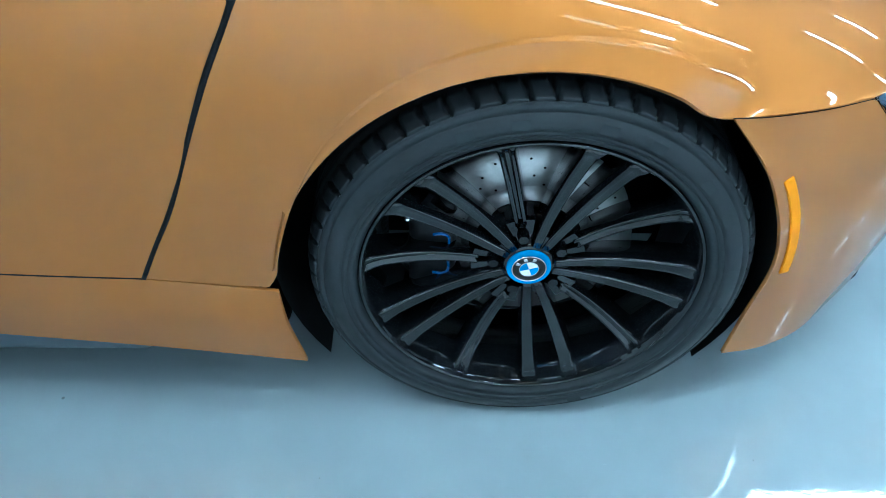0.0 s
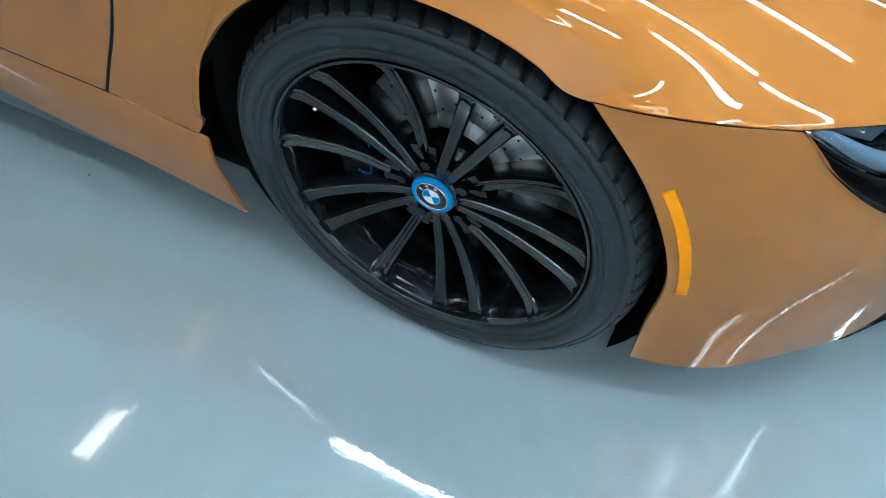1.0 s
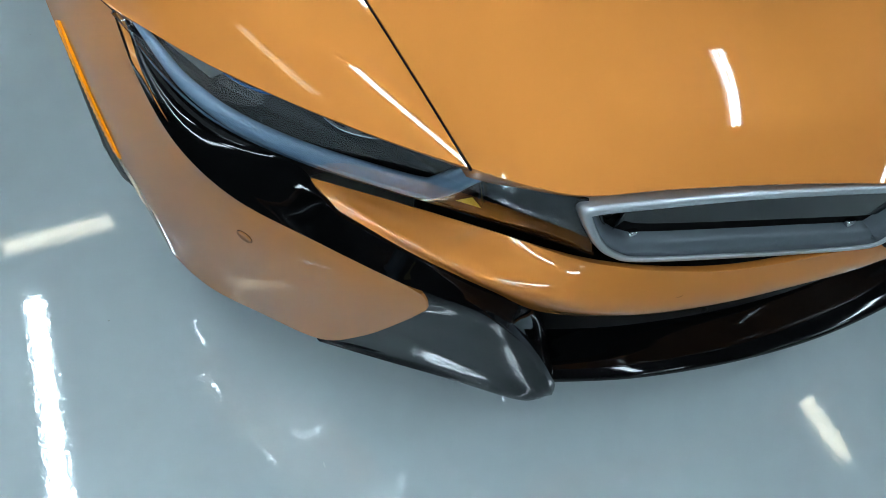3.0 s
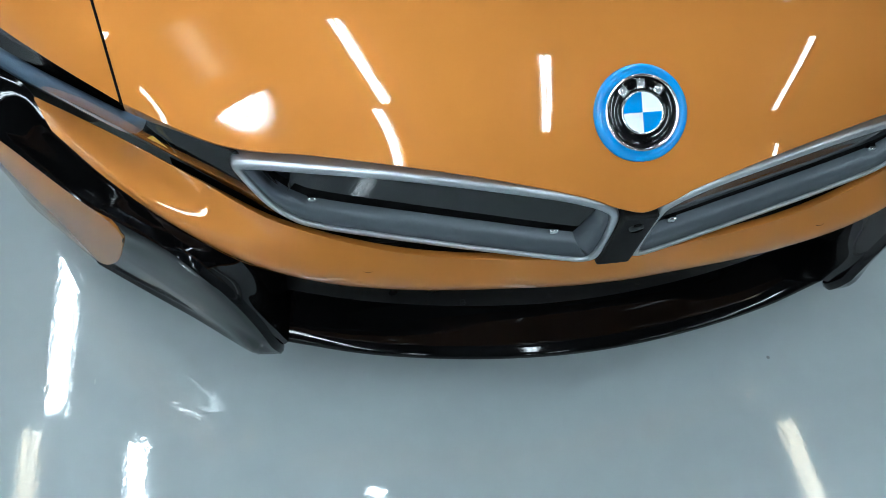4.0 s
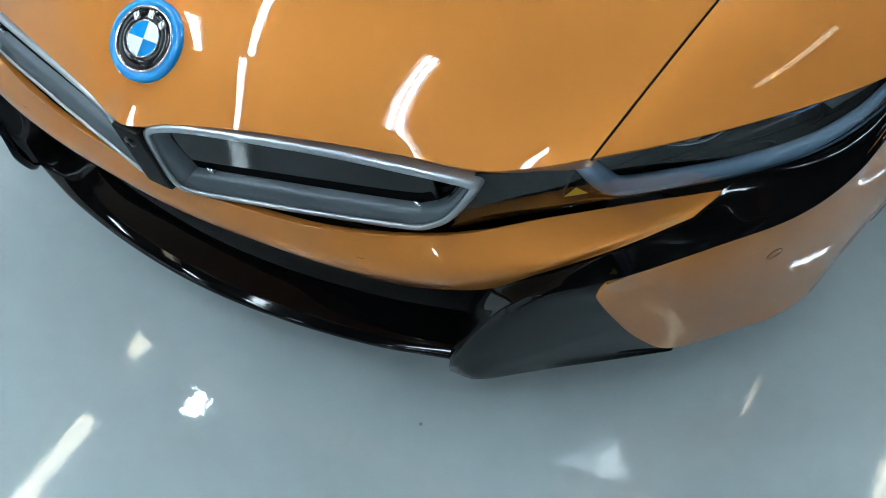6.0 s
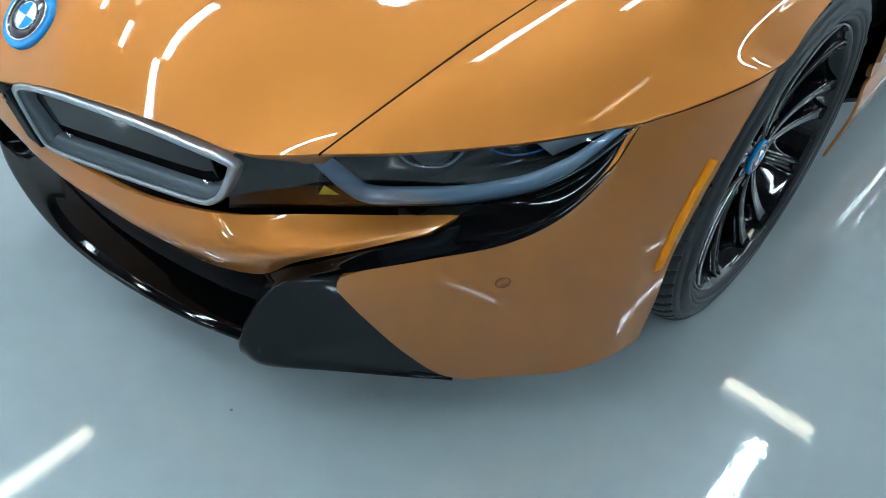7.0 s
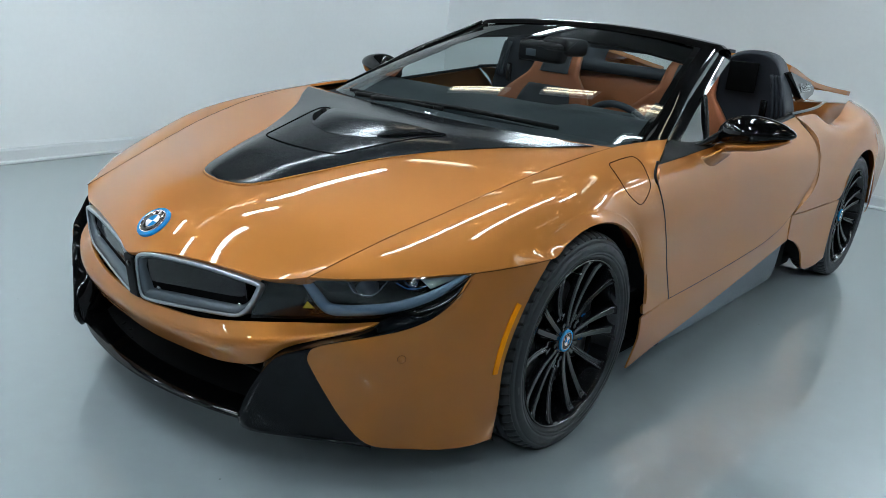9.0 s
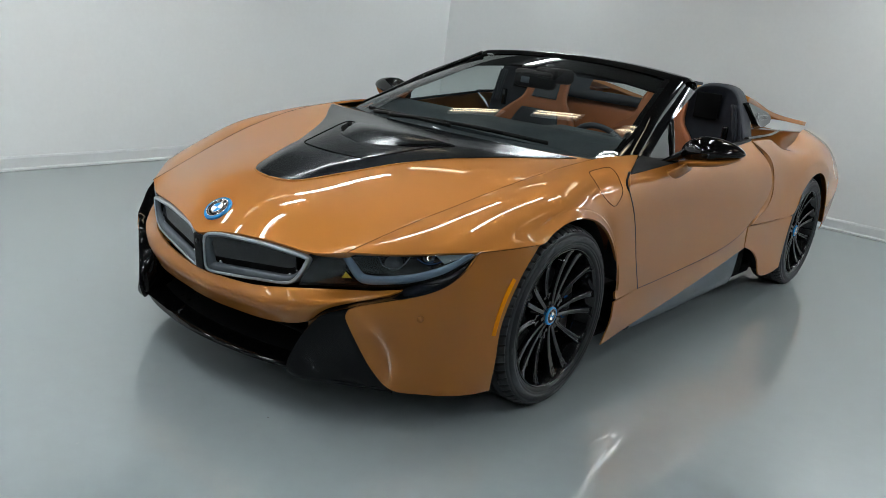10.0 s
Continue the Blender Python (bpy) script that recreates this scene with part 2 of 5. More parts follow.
def sheet(g, out, skirt=0.014, gap=0.0015, lip=0.0012):
    """Vertices and faces of a panel from a grid: edges drawn in by gap, rolled over and turned down by skirt. out: a direction that the outer face sees."""
    g = np.array(g, float)
    n = normals(g)
    if (n.reshape(-1, 3) @ np.array(out, float)).mean() < 0:
        g = g[:, ::-1]
        n = normals(g)
    if gap:
        h = g.copy()
        def inset(edge, inner):
            d = inner - edge
            return edge + d / (np.linalg.norm(d, axis=1, keepdims=True) + 1e-9) * gap
        h[0], h[-1] = inset(g[0], g[1]), inset(g[-1], g[-2])
        h[:, 0], h[:, -1] = inset(h[:, 0], h[:, 1]), inset(h[:, -1], h[:, -2])
        g = h
    m, k = g.shape[:2]
    verts = list(g.reshape(-1, 3))
    faces = [(i * k + j, i * k + j + 1, (i + 1) * k + j + 1, (i + 1) * k + j) for i in range(m - 1) for j in range(k - 1)]
    if skirt:
        ring = [(0, j) for j in range(k)] + [(i, k - 1) for i in range(1, m)] + [(m - 1, j) for j in range(k - 2, -1, -1)] + [(i, 0) for i in range(m - 2, 0, -1)]
        mid = g.reshape(-1, 3)
        # the border is doubled so that the face stays flat-shaded up to its edge
        last = []
        for i, j in ring:
            verts.append(g[i, j])
            last.append(len(verts) - 1)
        for depth, widen in ((lip, lip * 0.8), (skirt, lip)):
            these = []
            for i, j in ring:
                ii, jj = min(max(i, 1), m - 2), min(max(j, 1), k - 2)
                away = g[i, j] - g[ii, jj]
                away = away / (np.linalg.norm(away) + 1e-9)
                verts.append(g[i, j] - n[ii, jj] * depth + away * widen)
                these.append(len(verts) - 1)
            c = len(ring)
            faces += [(last[(a + 1) % c], last[a], these[a], these[(a + 1) % c]) for a in range(c)]
            last = these
    return np.array(verts), faces


def sided(name, verts, faces, mat, parent, label="", smooth=True, both=True):
    """A part on the car's left and its mirror image on the right."""
    v = np.array(verts, float)
    made = [put(name, mesh_of(name, v, faces, mat, smooth), parent, label)]
    if both:
        made.append(put(name, mesh_of(name, v * (-1, 1, 1), [tuple(reversed(f)) for f in faces], mat, smooth), parent, label))
    return made


def tube(points, radius, n=40, k=10, closed=False, flat=1.0):
    """A round bar along a smooth curve; radius may be a list of values along it."""
    c = spline(points, n, closed)
    r = np.interp(np.linspace(0, 1, n), np.linspace(0, 1, len(np.atleast_1d(radius))), np.atleast_1d(radius))
    t = np.roll(c, -1, 0) - np.roll(c, 1, 0) if closed else np.gradient(c, axis=0)
    t /= np.linalg.norm(t, axis=1, keepdims=True) + 1e-9
    up = np.array([0, 0, 1.0]) if abs(t[:, 2]).mean() < 0.8 else np.array([0, 1.0, 0])
    a = np.cross(t, up)
    a /= np.linalg.norm(a, axis=1, keepdims=True) + 1e-9
    b = np.cross(a, t)
    verts = [c[i] + r[i] * (math.cos(w) * a[i] + flat * math.sin(w) * b[i]) for i in range(n) for w in np.linspace(0, 2 * math.pi, k, endpoint=False)]
    faces = []
    for i in range(n if closed else n - 1):
        for j in range(k):
            faces.append((i * k + j, i * k + (j + 1) % k, (i + 1) % n * k + (j + 1) % k, (i + 1) % n * k + j))
    if not closed:
        faces += [tuple(range(k))[::-1], tuple((n - 1) * k + j for j in range(k))]
    return verts, faces


def lathe(profile, n=96, axis="x"):
    """Turns a profile of (radius, height) round the axis."""
    verts, faces = [], []
    for r, h in profile:
        for w in np.linspace(0, 2 * math.pi, n, endpoint=False):
            verts.append((h, r * math.cos(w), r * math.sin(w)) if axis == "x" else (r * math.cos(w), r * math.sin(w), h))
    for i in range(len(profile) - 1):
        for j in range(n):
            faces.append((i * n + j, i * n + (j + 1) % n, (i + 1) * n + (j + 1) % n, (i + 1) * n + j))
    return verts, faces


def bridge(loops, closed=True, caps=(False, False)):
    """Skins a chain of loops of equal length."""
    k = len(loops[0])
    verts = [p for l in loops for p in l]
    faces = []
    for i in range(len(loops) - 1):
        for j in range(k if closed else k - 1):
            faces.append((i * k + j, i * k + (j + 1) % k, (i + 1) * k + (j + 1) % k, (i + 1) * k + j))
    if caps[0]:
        faces.append(tuple(range(k))[::-1])
    if caps[1]:
        faces.append(tuple((len(loops) - 1) * k + j for j in range(k)))
    return verts, faces


def block(size, at=(0, 0, 0), bevel=0.01, segments=3, shape=None):
    """A rounded block as a bmesh; shape(v) may bend it."""
    bm = bmesh.new()
    bmesh.ops.create_cube(bm, size=1)
    bmesh.ops.scale(bm, vec=size, verts=bm.verts)
    if bevel:
        bmesh.ops.bevel(bm, geom=bm.edges[:], offset=bevel, segments=segments, affect="EDGES", profile=0.6)
    if shape:
        for v in bm.verts:
            v.co = shape(v.co)
    bmesh.ops.translate(bm, vec=at, verts=bm.verts)
    return bm


def merged(*pieces):
    verts, faces = [], []
    for v, f in pieces:
        o = len(verts)
        verts += [tuple(p) for p in v]
        faces += [tuple(i + o for i in q) for q in f]
    return verts, faces


# ---- the room ----
CEILING = 2.72
CORNERS = [(-3.37, -0.9), (-3.90, 5.02), (5.2, 5.14), (5.6, -9.5), (-2.85, -9.5)]


def wall_between(name, a, b, label, mat):
    a, b = Vector((*a, 0)), Vector((*b, 0))
    d = (b - a).normalized()
    n = Vector((d.y, -d.x, 0))
    mid = Vector((0.6, -0.2, 0))
    if (mid - a).dot(n) < 0:
        n = -n
    p = [a - d * 0.15, b + d * 0.15, b + d * 0.15 - n * 0.15, a - d * 0.15 - n * 0.15]
    verts = [(q.x, q.y, z) for z in (0, CEILING) for q in p]
    w = tagged(put(name, mesh_of(name, verts, [(0, 1, 5, 4), (1, 2, 6, 5), (2, 3, 7, 6), (3, 0, 4, 7), (4, 5, 6, 7), (3, 2, 1, 0)], mat, False)), label, "wall", kind="structure")
    # skirting: a board with a rounded top and a small quarter-round shoe in front of it
    prof = [(0.0, 0.0), (0.024, 0.0), (0.024, 0.012), (0.014, 0.022), (0.014, 0.085), (0.008, 0.098), (0.0, 0.1)]
    loops = [[(e.x + n.x * o, e.y + n.y * o, z + 0.002) for o, z in prof] for e in (a, b)]
    v, f = bridge([[l[i] for i in range(len(prof))] for l in loops], caps=(True, True))
    tagged(put("baseboard", mesh_of("baseboard", v, f, TRIM, False)), "white painted baseboard along the foot of the wall", "baseboard", kind="structure")
    return w


# east and south walls stay unseen; their grey holds down the bounced light
names_of_walls = ("wall_west", "wall_north", "wall_east", "wall_south", "wall_southwest")
for i, wall_name in enumerate(names_of_walls):
    wall_between(wall_name, CORNERS[i], CORNERS[(i + 1) % 5], "plain white painted wall of the photo room" if i in (0, 1, 4) else "unseen wall behind the viewer, greyed to throw back less light", WALL if i in (0, 1, 4) else GREY_WALL)

ring = [(-4.3, -10.0), (6.0, -10.0), (6.0, 5.6), (-4.3, 5.6)]
floor_v = [(x, y, z) for z in (0, -0.1) for x, y in ring]
tagged(put("floor", mesh_of("floor", floor_v, [(0, 1, 2, 3), (7, 6, 5, 4), (0, 4, 5, 1), (1, 5, 6, 2), (2, 6, 7, 3), (3, 7, 4, 0)], FLOOR, False)),
       "glossy pale grey epoxy floor with faint scuffs", "floor", kind="structure")
ceil_v = [(x, y, CEILING + z) for z in (0, 0.1) for x, y in ring]
tagged(put("ceiling", mesh_of("ceiling", ceil_v, [(3, 2, 1, 0), (4, 5, 6, 7), (0, 1, 5, 4), (1, 2, 6, 5), (2, 3, 7, 6), (3, 0, 4, 7)], CEIL, False)),
       "dark grey ceiling above the car", "ceiling", kind="structure")


def ceiling_light(length, glow, label):
    """A twin-tube batten along y."""
    lamp = new("ceiling_light")
    part("housing", block((0.14, length + 0.04, 0.05), (0, 0, 0.045), 0.012), TRIM, lamp)
    for x in (-0.024, 0.024):
        v, f = tube([(x, -length / 2 + 0.01, 0), (x, 0, 0), (x, length / 2 - 0.01, 0)], 0.0105, n=8, k=12)
        put("tube", mesh_of("tube", v, f, glow), lamp, "glowing fluorescent tube")
        for y in (-length / 2, length / 2):
            part("socket", block((0.03, 0.02, 0.05), (x, y, 0.012), 0.004, 2), TRIM, lamp)
    return tagged(lamp, label, "ceiling light", "ceiling lights")


# battens near the north and east walls are unseen, added as fill light
LONG_WHITE = [(-1.78, 0.97, 0), (-0.25, 0.34, 0), (0.58, 0.65, 0), (0.40, -1.85, 0), (-1.0, -1.38, 0), (-1.1, -2.64, 0), (2.45, -1.85, 0), (2.5, 4.1, 0),
              (3.3, 4.5, 0), (3.9, 1.6, 0), (3.9, 3.6, 0), (4.6, 4.3, 0), (4.7, 2.6, 0), (-2.3, 4.5, 0), (1.2, 4.4, 0), (-2.6, -4.2, 0), (-0.9, -4.6, 0), (0.9, -4.4, 0), (2.9, -3.6, 0), (-1.4, -6.6, 0), (0.75, -6.4, 0), (3.0, -5.6, 0)]
SHORT_WHITE = [(-1.38, -0.12, 0), (0.97, 1.48, 0), (-1.70, -1.85, 0), (2.6, 1.15, 0), (-2.45, -1.25, 0)]
WARM = [(-1.88, 0.0, 0), (-1.82, -0.95, 0), (1.88, 0.75, 0), (1.88, -0.45, 0), (-1.6, 1.95, 90), (0.88, 2.02, 90), (-0.64, 2.04, 90)]
for spots, length, glow, label in ((LONG_WHITE, 1.2, TUBE, "long twin-tube fluorescent batten lit on the ceiling, seen mirrored or added as fill"),
                                   (SHORT_WHITE, 0.6, TUBE, "short twin-tube fluorescent batten lit on the ceiling"),
                                   (WARM, 0.6, WARM_TUBE, "short dim warm-white batten on the ceiling")):
    first_light = None
    for x, y, turn in spots:
        spot = pose(x, y, CEILING - 0.07, 0, 0, turn)
        if first_light is None:
            first_light = ceiling_light(length, glow, label)
            first_light.matrix_basis = spot
        else:
            copy_thing(first_light, spot)

# ---- the car: it faces -y, its front axle is at y = 0, its left side is +x ----
car = tagged(new("car"), "low copper-orange two-seat roadster with black wheels and open top", "car")

# feature lines of the left side
HS = [(0.549, -0.742, 0.596), (0.578, -0.615, 0.641), (0.608, -0.490, 0.684), (0.640, -0.370, 0.722), (0.675, -0.215, 0.769), (0.713, 0.010, 0.824), (0.735, 0.200, 0.856), (0.745, 0.360, 0.874)]
HLT = [(0.549, -0.742, 0.596), (0.624, -0.677, 0.600), (0.701, -0.607, 0.610), (0.776, -0.531, 0.623), (0.843, -0.442, 0.633)]
SM = [(0.843, -0.442, 0.632), (0.882, -0.363, 0.640), (0.911, -0.283, 0.647), (0.923, -0.224, 0.651)]
POD = [(0.843, -0.443, 0.634), (0.838, -0.495, 0.58), (0.818, -0.56, 0.533), (0.775, -0.625, 0.500), (0.702, -0.691, 0.471), (0.632, -0.752, 0.446), (0.606, -0.772, 0.428)]
ARCH_Y, ARCH_Z, ARCH_R = 0.007, 0.342, 0.373


def on_arch(deg, x, r=ARCH_R, y0=ARCH_Y):
    """A point on the wheel arch; 0 degrees is the front, 90 the top."""
    w = radians(deg)
    return (x, y0 - r * math.cos(w), ARCH_Z + r * math.sin(w))


# hood: a sheet between the centre line and the side seams, led over the nose to the grilles
C_LINE = [(0, -0.914, 0.543), (0, -0.874, 0.576), (0, -0.828, 0.612), (0, -0.785, 0.643), (0, -0.71, 0.682), (0, -0.6, 0.716), (0, -0.4, 0.765), (0, -0.1, 0.822), (0, 0.1, 0.85), (0, 0.27, 0.868)]
NOSE = [(0, -0.914, 0.543), (0.03, -0.908, 0.547), (0.06, -0.899, 0.557), (0.15, -0.877, 0.572), (0.25, -0.850, 0.577), (0.35, -0.821, 0.575), (0.44, -0.797, 0.572), (0.50, -0.768, 0.581), (0.549, -0.742, 0.596)]


def hood_grid(k=61, s=47):
    """Columns run from one side seam to the other, rows from nose to windscreen."""
    c, h = spline(C_LINE, s), spline(HS, s)
    half = spline(NOSE, 31)
    nose = np.concatenate([half[::-1] * (-1, 1, 1), half[1:]])
    g = np.zeros((s, k, 3))
    for j, a in enumerate(np.linspace(-1, 1, k)):
        q = abs(a)
        # the centre stands proud and the sides run out flat towards the seam
        fall = 0.3 * q * q * (3 - 2 * q) + 0.7 * q ** 2.6
        n0 = np.array([np.interp(a * 0.549, nose[:, 0], nose[:, i]) for i in range(3)])
        for i in range(s):
            u = i / (s - 1)
            p = np.array([a * h[i, 0], c[i, 1] + (h[i, 1] - c[i, 1]) * q ** 2, c[i, 2] - (c[i, 2] - h[i, 2]) * fall])
            p0 = np.array([a * h[0, 0], c[0, 1] + (h[0, 1] - c[0, 1]) * q ** 2, c[0, 2] - (c[0, 2] - h[0, 2]) * fall])
            p += (n0 - p0) * (1 - u) ** 5
            # the sheet rolls over ahead of the grilles
            run = (p[1] - n0[1]) / 0.05
            p[2] += 0.0075 * max(0.0, run) * math.exp(1 - max(0.0, run)) * min(1.0, max(0.0, (0.98 - q) / 0.25))
            p[2] += -0.003 * math.exp(-((q - 0.76) / 0.17) ** 2) * math.sin(math.pi * min(1, u * 1.05)) ** 1.2 * min(1.0, u / 0.4) ** 1.5
            g[i, j] = p
    return g


hood_g = finer(fair(hood_grid(), 0.05))
v, f = sheet(hood_g, (0, -0.3, 1), skirt=0.02, gap=0.0025)
hood = put("hood", mesh_of("hood", v, f, PAINT), car, "copper hood")


hood_tree = BVHTree.FromPolygons([Vector(p) for p in v], f)


def hood_at(x, y):
    """Height of the hood over a point."""
    for step in range(12):
        hit = hood_tree.ray_cast(Vector((x, y - 0.01 * step, 2)), Vector((0, 0, -1)))[0]
        if hit:
            return hit.z + 0.0012 * step
    return 0.86


# black inlay on the hood: from a rounded tip to the whole width at the windscreen
INLAY = [(0.0, -0.622), (0.075, -0.612), (0.115, -0.592), (0.145, -0.55), (0.172, -0.49), (0.218, -0.38), (0.268, -0.25), (0.335, -0.13), (0.40, -0.03), (0.485, 0.08), (0.60, 0.20), (0.70, 0.315)]


def hood_sheet(rows, lift, n=31):
    """A grid laid on the hood, between mirrored side lines given as (x, y)."""
    line = spline(rows, 60)
    out = []
    for x, y in line:
        out.append([(a * x, y - 0.05 * (1 - a * a) * min(1.0, max(0.0, x - 0.11) * 3), 0) for a in np.linspace(-1, 1, n)])
    out = np.array(out)
    for i in range(out.shape[0]):
        for j in range(n):
            # a low plateau with rounded shoulders, flush at the tip and at the windscreen
            e = min(1.0, (1 - abs(2 * j / (n - 1) - 1)) / 0.30)
            y = out[i, j, 1]
            rise = 0.017 * max(0.0, min(1.0, (y + 0.66) / 0.22)) * max(0.0, min(1.0, (0.20 - y) / 0.25))
            out[i, j, 2] = hood_at(out[i, j, 0], y) + lift + rise * e * e * (3 - 2 * e)
    z = out[:, :, 2]
    for _ in range(5):
        z[1:-1, 1:-1] = (z[:-2, 1:-1] + z[2:, 1:-1] + z[1:-1, :-2] + z[1:-1, 2:]) / 4
    return out


inlay_rows = [(max(x, 0.004), y) for x, y in INLAY]
v, f = sheet(hood_sheet(inlay_rows, 0.004), (0, 0, 1), skirt=0.008, gap=0, lip=0.001)
inlay = put("hood_inlay", mesh_of("hood_inlay", v, f, INLAY_BLACK), car, "satin black hood inlay with a raised air outlet")

# front fender: a sheet stretched between four edge lines and swelled over the wheel
FENDER_TOP = HS + [(0.757, 0.46, 0.881), (0.775, 0.57, 0.886), (0.792, 0.66, 0.888)]
FENDER_REAR = [(0.792, 0.66, 0.888), (0.845, 0.53, 0.873), (0.880, 0.43, 0.845), (0.899, 0.385, 0.81), (0.913, 0.390, 0.775), (0.927, 0.425, 0.70), (0.933, 0.462, 0.61), (0.935, 0.505, 0.50), (0.935, 0.545, 0.42), (0.935, 0.575, 0.358)]
FENDER_ARCH = [(0.843, -0.442, 0.633), (0.882, -0.363, 0.641), (0.911, -0.283, 0.648)] + [on_arch(d, 0.925 + 0.009 * (d - 56) / 124) for d in range(56, 181, 8)]
FENDER_FOOT = [on_arch(180, 0.934), (0.9345, 0.44, 0.344), (0.935, 0.50, 0.350), (0.935, 0.575, 0.357)]


def fender_grid(n=81, m=37):
    k = 66
    top, low = spline(FENDER_TOP, n), np.concatenate([spline(FENDER_ARCH, k), spline(FENDER_FOOT, n - k + 1)[1:]])
    front, rear = spline(HLT, m), spline(FENDER_REAR, m)
    g = np.zeros((m, n, 3))
    def section(j, u):
        """From the seam outwards and down to the lower edge, with a slope of its own at both ends."""
        a, b = top[j], low[j]
        s = j / (n - 1)
        first = radians(np.interp(s, (0, 0.2, 0.4, 1), (6, 8, 9, 8)))
        last = radians(np.interp(s, (0, 0.1, 0.2, 0.36, 0.5, 0.62, 1), (30, 40, 49, 61, 76, 86, 89)))
        # the crown climbs towards the windscreen as the seam does
        climb = np.interp(s, (0, 0.2, 0.4, 0.6, 1), (0.33, 0.30, 0.24, 0.12, 0.05))
        d = b - a
        size = math.hypot(d[0], d[2] - climb * d[1]) 
        wide = size * np.interp(s, (0, 0.3, 0.5, 0.7, 1), (1.0, 1.15, 1.45, 1.5, 1.05))
        size = size * np.interp(s, (0, 0.3, 0.5, 0.7, 1), (1.0, 1.1, 1.3, 1.3, 1.0))
        t0 = np.array([wide * math.cos(first), d[1], climb * d[1] - wide * math.sin(first)])
        t1 = np.array([size * math.cos(last), d[1], climb * d[1] - size * math.sin(last)])
        return a + d * (3 * u * u - 2 * u ** 3) + t0 * (u - 2 * u * u + u ** 3) + t1 * (u ** 3 - u * u)
    for j in range(n):
        s = j / (n - 1)
        for i in range(m):
            u = i / (m - 1)
            g[i, j] = section(j, u) + (front[i] - section(0, u)) * (1 - s) ** 4 + (rear[i] - section(n - 1, u)) * s ** 4
    return g


fender_g = finer(fair(fender_grid(), 0.07, (0.003, -0.005, 0.013)))
# flat band round the wheel opening, set off by a soft crease
last_row = fender_g.shape[0] - 1
band_row = int(last_row * 0.86)
band_n = normals(fender_g)[band_row]
for j in range(fender_g.shape[1]):
    s = j / (fender_g.shape[1] - 1)
    share = max(0.0, min(1.0, (s - 0.22) / 0.06)) * max(0.0, min(1.0, (0.80 - s) / 0.05))
    n = band_n[j] if band_n[j, 0] > 0 else -band_n[j]
    start, end = fender_g[band_row, j] + n * 0.0012 * share, fender_g[last_row, j]
    for i in range(band_row, last_row):
        u = (i - band_row) / (last_row - band_row)
        fender_g[i, j] += (start + (end - start) * u - fender_g[i, j]) * share
v, f = sheet(fender_g, (0.6, 0, 0.8), skirt=0.010)
fender_l, fender_r = sided("front_fender", v, f, PAINT, car, "copper front fender over the wheel arch")

# bumper side: orange panel between wheel arch, headlight strip and black fin
pod_rows = [
    SM[::-1] + POD[1:],
    [on_arch(32, 0.919), (0.888, -0.43, 0.557), (0.858, -0.515, 0.525), (0.815, -0.585, 0.492), (0.745, -0.66, 0.468), (0.675, -0.722, 0.448), (0.602, -0.774, 0.421)],
    [on_arch(8, 0.909), (0.874, -0.47, 0.408), (0.835, -0.557, 0.418), (0.783, -0.632, 0.424), (0.715, -0.696, 0.424), (0.65, -0.745, 0.42), (0.599, -0.776, 0.413)],
    [on_arch(-14, 0.899), (0.862, -0.465, 0.262), (0.815, -0.55, 0.268), (0.755, -0.625, 0.28), (0.70, -0.683, 0.30), (0.645, -0.735, 0.34), (0.598, -0.776, 0.40)],
    [(0.888, -0.35, 0.142), (0.872, -0.422, 0.142), (0.834, -0.497, 0.142), (0.776, -0.565, 0.144), (0.705, -0.645, 0.156), (0.656, -0.697, 0.225), (0.616, -0.751, 0.336), (0.600, -0.774, 0.392)],
]
pod_g = finer(fair(loft(pod_rows, 50, 34), 0.09))
v, f = sheet(pod_g, (0.7, -0.7, 0), skirt=0.006)
sided("bumper_side", v, f, PAINT, car, "copper front bumper corner with parking sensor")

# centre bumper bar below the grilles
BAR_TOP = [(0.69, -0.614, 0.492), (0.60, -0.665, 0.470), (0.50, -0.738, 0.459), (0.40, -0.815, 0.447), (0.25, -0.868, 0.420), (0.08, -0.893, 0.406), (0, -0.898, 0.404)]
BAR_MID = [(0.680, -0.636, 0.484), (0.60, -0.715, 0.458), (0.52, -0.785, 0.430), (0.40, -0.848, 0.392), (0.25, -0.885, 0.368), (0.08, -0.903, 0.358), (0, -0.906, 0.356)]
BAR_LOW = [(0.668, -0.660, 0.474), (0.60, -0.727, 0.445), (0.52, -0.782, 0.405), (0.44, -0.803, 0.338), (0.3, -0.842, 0.307), (0.10, -0.862, 0.293), (0, -0.865, 0.29)]


def drawn_back(line):
    """The bar's middle lies further back than its ends lead to expect."""
    return [(x, y + 0.017 * max(0.0, 1 - (x / 0.45) ** 2), z) for x, y, z in line]


def whole(line):
    return line + [(-x, y, z) for x, y, z in line[-2::-1]]


bar_g = loft([whole(drawn_back(line)) for line in (BAR_TOP, BAR_MID, BAR_LOW)], 101, 20)
v, f = sheet(bar_g, (0, -1, 0.2), skirt=0.012, gap=0.001)
put("bumper_bar", mesh_of("bumper_bar", v, f, PAINT), car, "copper bumper bar below the grilles")


# kidney grilles
def face_y(x, z):
    return -0.905 + 0.225 * x + (0.34 * x - 0.13) * (z - 0.485)


